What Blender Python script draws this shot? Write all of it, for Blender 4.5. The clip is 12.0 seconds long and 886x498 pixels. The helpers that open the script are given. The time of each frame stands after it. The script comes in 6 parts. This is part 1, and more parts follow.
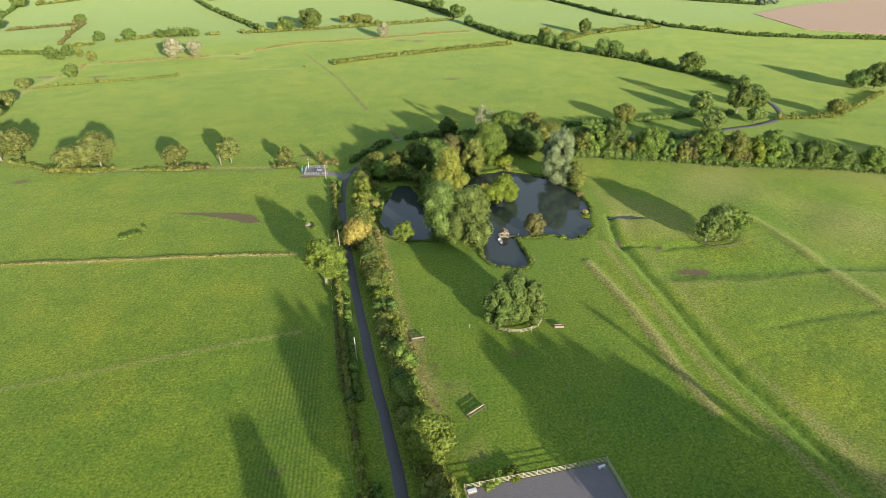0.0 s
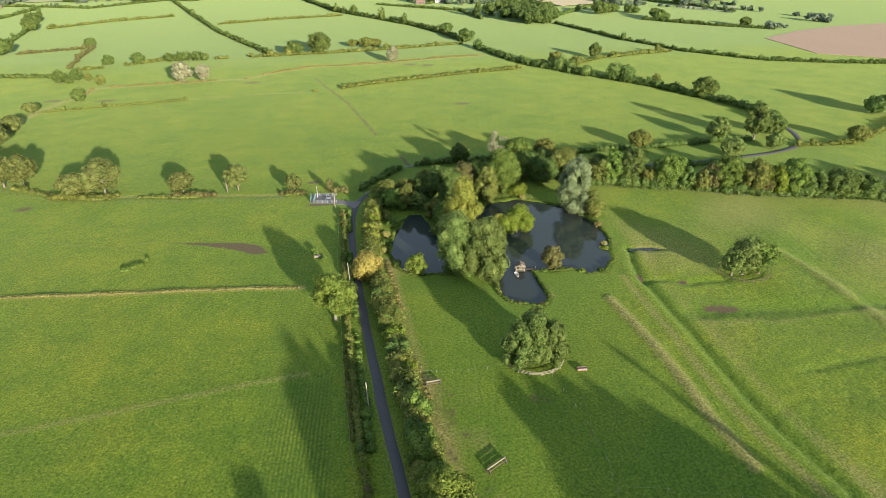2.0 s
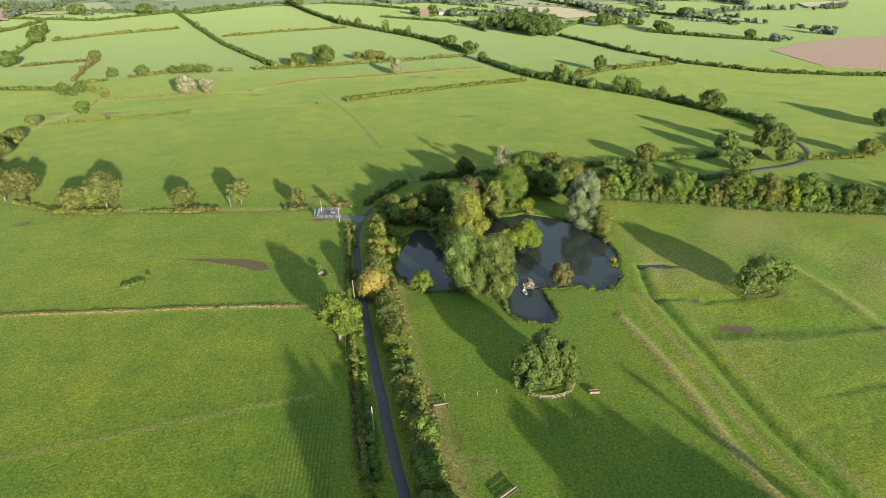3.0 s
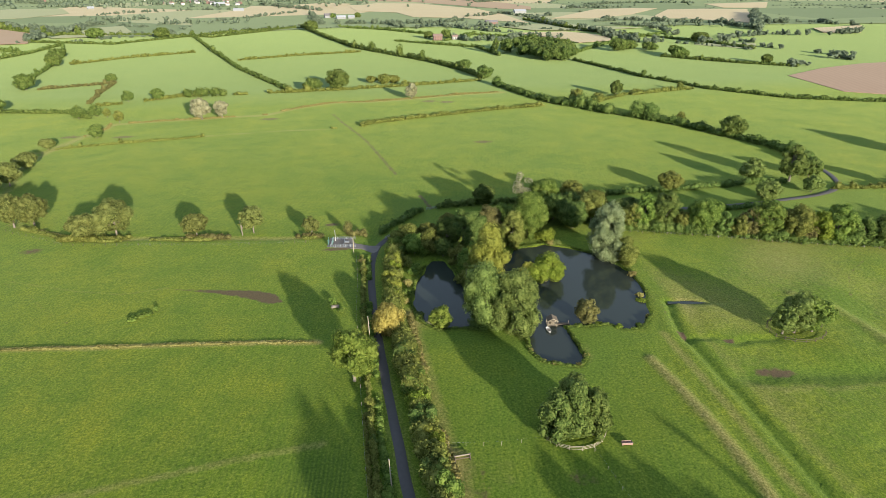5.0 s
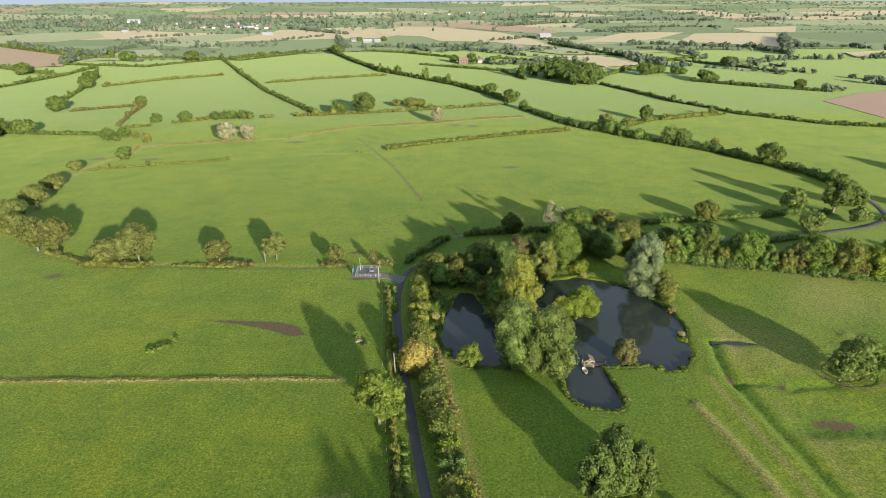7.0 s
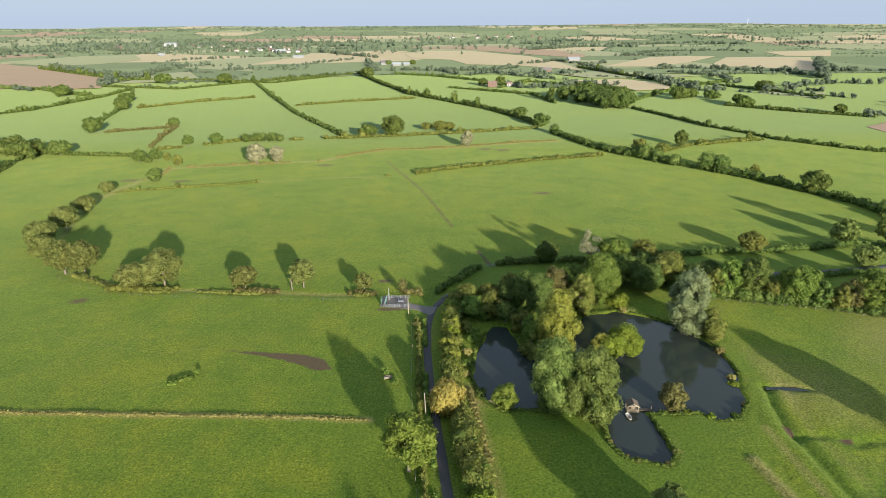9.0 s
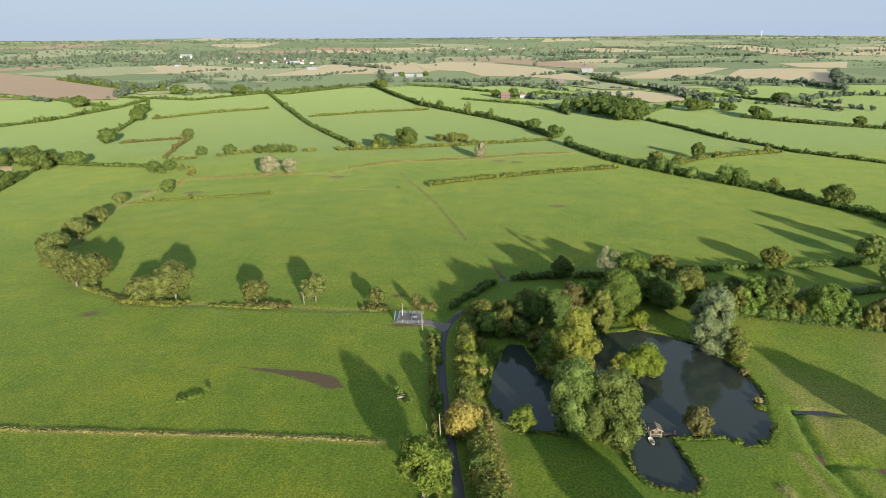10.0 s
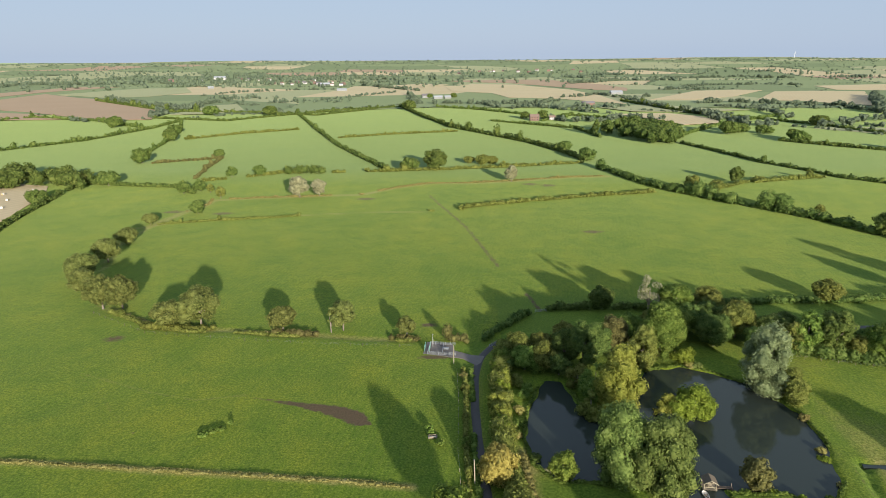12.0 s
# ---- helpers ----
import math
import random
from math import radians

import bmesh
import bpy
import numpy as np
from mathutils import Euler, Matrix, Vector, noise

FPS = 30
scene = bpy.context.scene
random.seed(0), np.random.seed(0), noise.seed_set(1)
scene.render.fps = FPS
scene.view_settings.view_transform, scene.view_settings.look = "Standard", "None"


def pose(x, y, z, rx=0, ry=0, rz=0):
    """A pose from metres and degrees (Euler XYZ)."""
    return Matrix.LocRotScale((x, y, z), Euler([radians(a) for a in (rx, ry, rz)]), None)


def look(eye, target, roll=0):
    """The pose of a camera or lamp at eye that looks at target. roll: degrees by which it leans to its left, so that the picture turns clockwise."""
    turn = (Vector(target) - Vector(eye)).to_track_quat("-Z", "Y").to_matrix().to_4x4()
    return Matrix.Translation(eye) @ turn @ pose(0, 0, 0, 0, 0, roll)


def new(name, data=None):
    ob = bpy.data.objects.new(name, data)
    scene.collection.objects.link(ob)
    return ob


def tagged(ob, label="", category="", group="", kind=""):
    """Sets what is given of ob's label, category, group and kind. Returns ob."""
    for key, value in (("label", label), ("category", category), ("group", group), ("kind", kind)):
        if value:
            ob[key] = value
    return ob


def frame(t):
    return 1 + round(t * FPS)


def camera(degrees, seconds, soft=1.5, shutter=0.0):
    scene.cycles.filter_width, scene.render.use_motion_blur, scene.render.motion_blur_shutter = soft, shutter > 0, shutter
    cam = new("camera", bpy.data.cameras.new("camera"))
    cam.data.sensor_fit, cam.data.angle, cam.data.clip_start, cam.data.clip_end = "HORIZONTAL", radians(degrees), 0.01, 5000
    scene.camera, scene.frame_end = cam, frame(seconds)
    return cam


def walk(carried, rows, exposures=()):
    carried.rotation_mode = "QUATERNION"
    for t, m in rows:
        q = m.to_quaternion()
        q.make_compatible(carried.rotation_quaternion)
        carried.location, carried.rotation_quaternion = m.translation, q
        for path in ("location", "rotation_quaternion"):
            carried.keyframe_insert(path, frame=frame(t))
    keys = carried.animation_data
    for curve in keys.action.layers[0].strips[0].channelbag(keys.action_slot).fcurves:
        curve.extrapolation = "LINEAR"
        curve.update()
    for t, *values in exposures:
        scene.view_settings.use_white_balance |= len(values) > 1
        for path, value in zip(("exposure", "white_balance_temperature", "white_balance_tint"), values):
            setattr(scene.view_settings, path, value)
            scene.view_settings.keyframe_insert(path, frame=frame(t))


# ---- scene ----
cam = camera(72.4, 12.0, soft=0.8)
METRES, EYE, TILT, LEAN, TURN = 55.63, 95.0, 0.0, 0.0, -8.8
ROWS = [
    (0.0, 0.0, 0.0, 0.0, -0.03, -29.62, 0.05),
    (0.5, -0.0119, 0.0397, -0.0005, 0.11, -29.15, 0.06),
    (1.0, -0.0248, 0.0794, -0.0011, 0.23, -28.68, 0.06),
    (1.5, -0.0368, 0.1187, -0.0017, 0.37, -28.21, 0.09),
    (2.0, -0.0496, 0.1581, -0.0023, 0.5, -27.73, 0.1),
    (2.5, -0.0624, 0.1976, -0.003, 0.61, -27.24, 0.1),
    (3.0, -0.0729, 0.2367, -0.0036, 0.76, -26.74, 0.13),
    (5.0, -0.1262, 0.394, -0.0034, 1.8, -24.76, 0.14),
    (5.5, -0.1408, 0.4331, -0.0034, 2.27, -24.27, 0.15),
    (6.0, -0.1538, 0.4727, -0.0041, 2.8, -23.77, 0.16),
    (6.5, -0.1661, 0.5119, -0.0054, 3.36, -23.28, 0.18),
    (7.0, -0.1808, 0.5513, -0.0056, 3.94, -22.78, 0.2),
    (9.0, -0.2418, 0.7076, -0.008, 6.41, -20.79, 0.27),
    (9.5, -0.2575, 0.746, -0.0089, 6.98, -20.29, 0.29),
    (10.0, -0.2739, 0.7846, -0.0095, 7.52, -19.79, 0.31),
    (10.5, -0.2907, 0.8228, -0.0096, 8.05, -19.29, 0.33),
    (11.0, -0.308, 0.8611, -0.0098, 8.66, -18.8, 0.35),
    (11.5, -0.326, 0.8994, -0.0106, 9.28, -18.31, 0.35),
    (12.0, -0.3454, 0.9368, -0.0124, 10.01, -17.88, 0.36),
]
walk(cam, [(t, pose(0, 0, EYE, TILT, LEAN, TURN) @ pose(METRES * x, METRES * y, METRES * z, 90 + pitch, roll, yaw)) for t, x, y, z, yaw, pitch, roll in ROWS], exposures=[(0.0, 1.23, 6300, 11), (3.0, 1.1, 6300, 11), (6.5, 1.0, 6300, 11), (9.5, 0.91, 6300, 11), (12.0, 0.79, 6300, 11)])

# ---- light: a low evening sun behind the camera, hazy clear sky ----
SUN_DIR = Vector((0.346, -0.917, 0.208)).normalized()
SUN_ELEV = math.asin(SUN_DIR.z)
world = bpy.data.worlds.new("sky")
scene.world = world
world.use_nodes = True
wn, wl = world.node_tree.nodes, world.node_tree.links
sky = wn.new("ShaderNodeTexSky")
sky.sky_type, sky.sun_disc = "NISHITA", False
sky.sun_elevation, sky.sun_rotation = SUN_ELEV, math.atan2(SUN_DIR.x, SUN_DIR.y)
sky.air_density, sky.dust_density, sky.ozone_density = 1.0, 0.6, 1.5
# pale evening haze that thickens evenly towards the horizon
sky_co = wn.new("ShaderNodeTexCoord")
sky_sep = wn.new("ShaderNodeSeparateXYZ")
wl.new(sky_co.outputs["Generated"], sky_sep.inputs[0])
sky_up = wn.new("ShaderNodeMath")
sky_up.operation = "ABSOLUTE"
wl.new(sky_sep.outputs["Z"], sky_up.inputs[0])
sky_fall = wn.new("ShaderNodeMapRange")
sky_fall.interpolation_type = "SMOOTHERSTEP"
sky_fall.inputs[1].default_value, sky_fall.inputs[2].default_value = 0.0, 2.2
sky_fall.inputs[3].default_value, sky_fall.inputs[4].default_value = 0.95, 0.0
wl.new(sky_up.outputs[0], sky_fall.inputs[0])
sky_mix = wn.new("ShaderNodeMix")
sky_mix.data_type = "RGBA"
wl.new(sky_fall.outputs[0], sky_mix.inputs[0])
wl.new(sky.outputs["Color"], sky_mix.inputs[6])
sky_mix.inputs[7].default_value = (1.66, 2.04, 2.6, 1)
wl.new(sky_mix.outputs[2], wn["Background"].inputs["Color"])
wn["Background"].inputs["Strength"].default_value = 0.15
sun = new("sun", bpy.data.lights.new("sun", "SUN"))
sun.data.energy, sun.data.angle, sun.data.color = 4.45, radians(1.1), (1.0, 0.9, 0.74)
sun.matrix_world = look(SUN_DIR * 300, (0, 0, 0))

# ---- materials ----
RNG = np.random.default_rng(7)


def node_mat(name):
    m = bpy.data.materials.new(name)
    m.use_nodes = True
    return m, m.node_tree.nodes, m.node_tree.links, m.node_tree.nodes["Principled BSDF"]


def noise_node(n, l, scale, detail=4.0, vec=None, rough=0.55):
    t = n.new("ShaderNodeTexNoise")
    t.inputs["Scale"].default_value, t.inputs["Detail"].default_value, t.inputs["Roughness"].default_value = scale, detail, rough
    if vec is not None:
        l.new(vec, t.inputs["Vector"])
    return t.outputs["Fac"]


def ramp(n, l, fac, stops):
    r = n.new("ShaderNodeValToRGB")
    e = r.color_ramp.elements
    while len(e) < len(stops):
        e.new(0.5)
    for el, (p, c) in zip(e, stops):
        el.position, el.color = p, (*c, 1) if len(c) == 3 else c
    l.new(fac, r.inputs["Fac"])
    return r.outputs["Color"]


def mix(n, l, fac, a, b, mode="MIX"):
    m = n.new("ShaderNodeMix")
    m.data_type, m.blend_type = "RGBA", mode
    for key, v in ((0, fac), (6, a), (7, b)):
        if isinstance(v, (int, float)):
            m.inputs[key].default_value = v
        elif isinstance(v, tuple):
            m.inputs[key].default_value = (*v, 1)
        else:
            l.new(v, m.inputs[key])
    return m.outputs[2]


def math_node(n, l, op, a, b=0.0, c=0.0):
    m = n.new("ShaderNodeMath")
    m.operation = op
    for k, v in enumerate((a, b, c)):
        if isinstance(v, (int, float)):
            m.inputs[k].default_value = v
        else:
            l.new(v, m.inputs[k])
    return m.outputs[0]


def plain_mat(name, c1, c2, scale, rough=0.8, metal=0.0, bump=0.3, bump_scale=None, depth=0.02, vary=0.25):
    """A surface with two scales of variation, fine relief and per-piece tint."""
    m, n, l, p = node_mat(name)
    co = n.new("ShaderNodeTexCoord").outputs["Object"]
    fac = noise_node(n, l, scale, 6, co)
    big = noise_node(n, l, scale * 0.13, 3, co)
    col = mix(n, l, fac, c1, c2)
    col = mix(n, l, math_node(n, l, "MULTIPLY", big, 0.35), col, tuple(v * 0.6 for v in c1))
    rnd = n.new("ShaderNodeObjectInfo").outputs["Random"]
    hsv = n.new("ShaderNodeHueSaturation")
    l.new(math_node(n, l, "MULTIPLY_ADD", rnd, vary, 1 - vary / 2), hsv.inputs["Value"])
    l.new(col, hsv.inputs["Color"])
    l.new(hsv.outputs["Color"], p.inputs["Base Color"])
    p.inputs["Roughness"].default_value, p.inputs["Metallic"].default_value = rough, metal
    b = n.new("ShaderNodeBump")
    b.inputs["Strength"].default_value, b.inputs["Distance"].default_value = bump, depth
    l.new(noise_node(n, l, bump_scale or scale * 3, 5, co), b.inputs["Height"])
    l.new(b.outputs["Normal"], p.inputs["Normal"])
    return m


def leaf_mat(name, dark, mid, light, translucent=0.34, rough=0.7):
    """Foliage: colour varies leaf clump by leaf clump, tree by tree, and in broad patches of a crown."""
    m, n, l, p = node_mat(name)
    co = n.new("ShaderNodeTexCoord").outputs["Object"]
    isl = n.new("ShaderNodeNewGeometry").outputs["Random Per Island"]
    patch = noise_node(n, l, 0.35, 3, co)
    fac = math_node(n, l, "ADD", math_node(n, l, "MULTIPLY", isl, 0.6), math_node(n, l, "MULTIPLY_ADD", patch, 0.9, -0.25))
    col = ramp(n, l, fac, [(0.1, dark), (0.5, mid), (0.95, light)])
    hsv = n.new("ShaderNodeHueSaturation")
    rnd = n.new("ShaderNodeObjectInfo").outputs["Random"]
    l.new(math_node(n, l, "MULTIPLY_ADD", rnd, 0.35, 1.06), hsv.inputs["Value"])
    l.new(math_node(n, l, "MULTIPLY_ADD", rnd, 0.016, 0.497), hsv.inputs["Hue"])
    l.new(col, hsv.inputs["Color"])
    p.inputs["Roughness"].default_value = rough
    p.inputs["Specular IOR Level"].default_value = 0.08
    l.new(hsv.outputs["Color"], p.inputs["Base Color"])
    tr = n.new("ShaderNodeBsdfTranslucent")
    l.new(hsv.outputs["Color"], tr.inputs["Color"])
    mx = n.new("ShaderNodeMixShader")
    mx.inputs[0].default_value = translucent
    l.new(p.outputs[0], mx.inputs[1])
    l.new(tr.outputs[0], mx.inputs[2])
    l.new(mx.outputs[0], n["Material Output"].inputs["Surface"])
    return m


LEAF = {
    "oak": leaf_mat("leaf_oak", (0.045, 0.066, 0.015), (0.105, 0.145, 0.033), (0.195, 0.225, 0.06)),
    # lighter copy of the oak leaf, with sunlight and haze painted into its colour
    "sunoak": leaf_mat("leaf_oak_lit_hazed", (0.065, 0.078, 0.02), (0.14, 0.155, 0.042), (0.225, 0.235, 0.07)),
    "fresh": leaf_mat("leaf_fresh", (0.06, 0.088, 0.014), (0.142, 0.18, 0.03), (0.23, 0.262, 0.052)),
    "green": leaf_mat("leaf_green", (0.05, 0.082, 0.015), (0.125, 0.18, 0.034), (0.225, 0.275, 0.06)),
    "dark": leaf_mat("leaf_dark", (0.045, 0.073, 0.018), (0.102, 0.148, 0.035), (0.185, 0.225, 0.06)),
    "grey": leaf_mat("leaf_grey_willow", (0.11, 0.14, 0.06), (0.19, 0.23, 0.105), (0.28, 0.32, 0.165)),
    "poplar": leaf_mat("leaf_poplar", (0.06, 0.088, 0.02), (0.14, 0.185, 0.046), (0.235, 0.28, 0.08)),
    "yellow": leaf_mat("leaf_yellowing", (0.1, 0.115, 0.02), (0.215, 0.225, 0.04), (0.33, 0.325, 0.07)),
    "lime": leaf_mat("leaf_lime", (0.072, 0.1, 0.013), (0.16, 0.205, 0.026), (0.265, 0.3, 0.045)),
    "golden": leaf_mat("leaf_golden", (0.17, 0.14, 0.034), (0.32, 0.265, 0.066), (0.43, 0.365, 0.105)),
    "brown": leaf_mat("leaf_browning", (0.06, 0.058, 0.022), (0.125, 0.115, 0.04), (0.2, 0.18, 0.065)),
    "olive": leaf_mat("leaf_olive", (0.065, 0.075, 0.016), (0.15, 0.162, 0.036), (0.25, 0.25, 0.065)),
    "pale": leaf_mat("leaf_pale", (0.13, 0.13, 0.07), (0.24, 0.23, 0.13), (0.36, 0.34, 0.21)),
    # distance haze is put into this pale, bluish leaf colour
    "far": leaf_mat("leaf_far_hazed", (0.09, 0.12, 0.075), (0.135, 0.17, 0.105), (0.18, 0.22, 0.14)),
    "reed": leaf_mat("leaf_reed", (0.12, 0.11, 0.03), (0.24, 0.21, 0.07), (0.36, 0.3, 0.12)),
}
BARK = plain_mat("bark", (0.16, 0.13, 0.1), (0.3, 0.26, 0.2), 3.0, 0.9, bump=0.6)
ASPHALT = plain_mat("asphalt", (0.076, 0.07, 0.066), (0.118, 0.108, 0.1), 1.2, 0.85, bump=0.35, bump_scale=25)
CONCRETE = plain_mat("concrete", (0.13, 0.115, 0.1), (0.21, 0.185, 0.16), 0.7, 0.9, bump=0.3)
RIDING = plain_mat("riding_surface", (0.14, 0.125, 0.12), (0.2, 0.18, 0.17), 2.5, 0.95, bump=0.8, bump_scale=3.0, depth=0.12)
FENCE_WOOD = plain_mat("pale_fence_wood", (0.3, 0.26, 0.17), (0.46, 0.41, 0.29), 2.0, 0.8)
OLD_WOOD = plain_mat("weathered_wood", (0.2, 0.16, 0.11), (0.36, 0.31, 0.23), 3.0, 0.85)
DARK_WOOD = plain_mat("dark_wood", (0.07, 0.05, 0.035), (0.14, 0.11, 0.08), 3.0, 0.85)
PALE_PAINT = plain_mat("pale_paint", (0.62, 0.6, 0.55), (0.75, 0.73, 0.68), 2.0, 0.5)
ROOF_FELT = plain_mat("brown_roof_boards", (0.13, 0.1, 0.065), (0.22, 0.175, 0.12), 2.0, 0.85)
GALV = plain_mat("galvanised_steel", (0.3, 0.32, 0.33), (0.42, 0.44, 0.45), 4.0, 0.55, metal=0.5)
TEAL = plain_mat("green_painted_steel", (0.16, 0.33, 0.27), (0.22, 0.42, 0.34), 3.0, 0.5)
PINKISH = plain_mat("faded_red_paint", (0.26, 0.15, 0.115), (0.36, 0.23, 0.18), 3.0, 0.6)
BRICK_RED = plain_mat("red_brick", (0.19, 0.115, 0.088), (0.27, 0.175, 0.14), 1.0, 0.9)
RENDERED = plain_mat("white_render", (0.5, 0.48, 0.45), (0.62, 0.6, 0.57), 0.6, 0.85)
SLATE = plain_mat("slate_roof", (0.13, 0.12, 0.12), (0.24, 0.22, 0.21), 0.8, 0.8)
SHEETING = plain_mat("pale_roof_sheeting", (0.28, 0.3, 0.31), (0.39, 0.41, 0.42), 0.5, 0.6)
TILE_ROOF = plain_mat("clay_tile_roof", (0.2, 0.13, 0.1), (0.28, 0.2, 0.16), 0.8, 0.85)
SHED_WALL = plain_mat("grey_shed_cladding", (0.2, 0.21, 0.2), (0.3, 0.3, 0.29), 0.5, 0.7)
DARK_GLASS = plain_mat("dark_window_glass", (0.03, 0.035, 0.04), (0.05, 0.055, 0.06), 0.5, 0.1, bump=0.0)
STRAW = plain_mat("straw", (0.42, 0.33, 0.16), (0.58, 0.47, 0.26), 3.0, 0.9)
TURBINE = plain_mat("turbine_white", (0.72, 0.73, 0.74), (0.8, 0.8, 0.8), 0.1, 0.4)


def water_mat():
    m, n, l, p = node_mat("pond_water")
    p.inputs["Base Color"].default_value = (0.034, 0.043, 0.034, 1)
    p.inputs["Roughness"].default_value, p.inputs["IOR"].default_value = 0.04, 1.33
    co = n.new("ShaderNodeTexCoord").outputs["Object"]
    b = n.new("ShaderNodeBump")
    b.inputs["Strength"].default_value, b.inputs["Distance"].default_value = 0.03, 0.05
    l.new(noise_node(n, l, 1.2, 3, co), b.inputs["Height"])
    l.new(b.outputs["Normal"], p.inputs["Normal"])
    return m


WATER = water_mat()


def grass_colour(n, l, co, tint=None):
    """Pasture: clover and grass mottling, tussocks, and wide bands of growth."""
    fine = noise_node(n, l, 1.7, 6, co, 0.72)
    tuft = noise_node(n, l, 0.42, 5, co, 0.65)
    drift = noise_node(n, l, 0.075, 5, co, 0.62)
    wide = noise_node(n, l, 0.018, 4, co)
    col = ramp(n, l, fine, [(0.34, (0.052, 0.088, 0.006)), (0.5, (0.118, 0.175, 0.012)), (0.66, (0.225, 0.268, 0.03))])
    col = mix(n, l, 0.5, col, ramp(n, l, tuft, [(0.38, (0.7, 0.78, 0.72)), (0.5, (1.0, 1.0, 1.0)), (0.62, (1.28, 1.18, 1.1))]), "MULTIPLY")
    col = mix(n, l, 0.7, col, ramp(n, l, drift, [(0.36, (0.68, 0.84, 0.75)), (0.5, (1.0, 1.0, 1.0)), (0.64, (1.28, 1.12, 1.05))]), "MULTIPLY")
    bands = ramp(n, l, wide, [(0.35, (0.72, 0.86, 0.8)), (0.5, (1.0, 1.0, 1.0)), (0.66, (1.2, 1.06, 1.0))])
    blade = noise_node(n, l, 5.5, 3, co, 0.7)
    col = mix(n, l, 0.55, col, ramp(n, l, blade, [(0.38, (0.66, 0.7, 0.6)), (0.5, (1.0, 1.0, 1.0)), (0.62, (1.34, 1.28, 1.25))]), "MULTIPLY")
    return mix(n, l, 0.85, col, bands, "MULTIPLY"), fine, tuft


def ground_mat():
    m, n, l, p = node_mat("pasture")
    co = n.new("ShaderNodeTexCoord").outputs["Object"]
    col, fine, tuft = grass_colour(n, l, co)
    attr = n.new("ShaderNodeAttribute")
    attr.attribute_name = "cover"
    sep = n.new("ShaderNodeSeparateColor")
    l.new(attr.outputs["Color"], sep.inputs[0])
    rough, mud, lush = sep.outputs
    # mowing and grazing lines that run along the fields
    wave = n.new("ShaderNodeTexWave")
    wave.inputs["Scale"].default_value, wave.inputs["Distortion"].default_value = 0.16, 3.0
    wave.inputs["Detail"].default_value, wave.inputs["Detail Scale"].default_value = 3.0, 0.6
    mp = n.new("ShaderNodeMapping")
    mp.inputs["Rotation"].default_value = (0, 0, radians(12))
    l.new(co, mp.inputs[0])
    l.new(mp.outputs[0], wave.inputs["Vector"])
    col = mix(n, l, math_node(n, l, "MULTIPLY", wave.outputs["Fac"], 0.12), col, (0.22, 0.24, 0.05))
    # wheel ruts close to the lane
    ruts = n.new("ShaderNodeTexWave")
    ruts.inputs["Scale"].default_value, ruts.inputs["Distortion"].default_value = 0.36, 2.0
    ruts.inputs["Detail"].default_value, ruts.inputs["Detail Scale"].default_value = 3.0, 0.25
    mr = n.new("ShaderNodeMapping")
    mr.inputs["Rotation"].default_value = (0, 0, radians(3))
    l.new(co, mr.inputs[0])
    l.new(mr.outputs[0], ruts.inputs["Vector"])
    col = mix(n, l, math_node(n, l, "MULTIPLY", math_node(n, l, "MULTIPLY", ruts.outputs["Fac"], attr.outputs["Alpha"]), 0.8), col, (0.045, 0.08, 0.01))
    # beyond the stream, from y 500 to 570, the colour blends to a paler, cooler green
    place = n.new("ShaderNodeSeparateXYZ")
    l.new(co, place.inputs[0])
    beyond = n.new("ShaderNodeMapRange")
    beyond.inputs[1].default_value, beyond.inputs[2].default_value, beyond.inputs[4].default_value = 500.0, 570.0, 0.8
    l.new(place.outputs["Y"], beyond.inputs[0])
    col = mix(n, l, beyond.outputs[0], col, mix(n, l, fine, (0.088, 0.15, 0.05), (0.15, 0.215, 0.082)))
    lushc = ramp(n, l, fine, [(0.38, (0.045, 0.09, 0.008)), (0.62, (0.135, 0.205, 0.022))])
    col = mix(n, l, math_node(n, l, "MULTIPLY", lush, 0.85), col, lushc)
    dry = ramp(n, l, fine, [(0.36, (0.1, 0.105, 0.02)), (0.5, (0.215, 0.195, 0.052)), (0.66, (0.37, 0.315, 0.115))])
    edge = math_node(n, l, "SUBTRACT", math_node(n, l, "MULTIPLY", rough, 1.6), math_node(n, l, "MULTIPLY", tuft, 0.9))
    cl = n.new("ShaderNodeClamp")
    l.new(edge, cl.inputs[0])
    col = mix(n, l, cl.outputs[0], col, dry)
    mudc = ramp(n, l, fine, [(0.3, (0.058, 0.034, 0.025)), (0.7, (0.13, 0.075, 0.053))])
    medge = math_node(n, l, "MULTIPLY_ADD", math_node(n, l, "SUBTRACT", math_node(n, l, "ADD", mud, math_node(n, l, "ADD", math_node(n, l, "MULTIPLY", fine, 0.5), math_node(n, l, "MULTIPLY", tuft, 1.2))), 1.35), 3.0, 0.0)
    cm = n.new("ShaderNodeClamp")
    l.new(medge, cm.inputs[0])
    col = mix(n, l, cm.outputs[0], col, mudc)
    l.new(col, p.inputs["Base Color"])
    p.inputs["Roughness"].default_value, p.inputs["Specular IOR Level"].default_value = 0.9, 0.15
    p.inputs["Sheen Weight"].default_value, p.inputs["Sheen Roughness"].default_value = 0.2, 0.45
    p.inputs["Sheen Tint"].default_value = (0.6, 0.74, 0.24, 1)
    h = math_node(n, l, "ADD", math_node(n, l, "MULTIPLY", fine, 0.16), math_node(n, l, "MULTIPLY", tuft, 0.2))
    b = n.new("ShaderNodeBump")
    b.inputs["Strength"].default_value, b.inputs["Distance"].default_value = 0.75, 0.9
    l.new(h, b.inputs["Height"])
    l.new(b.outputs["Normal"], p.inputs["Normal"])
    return m


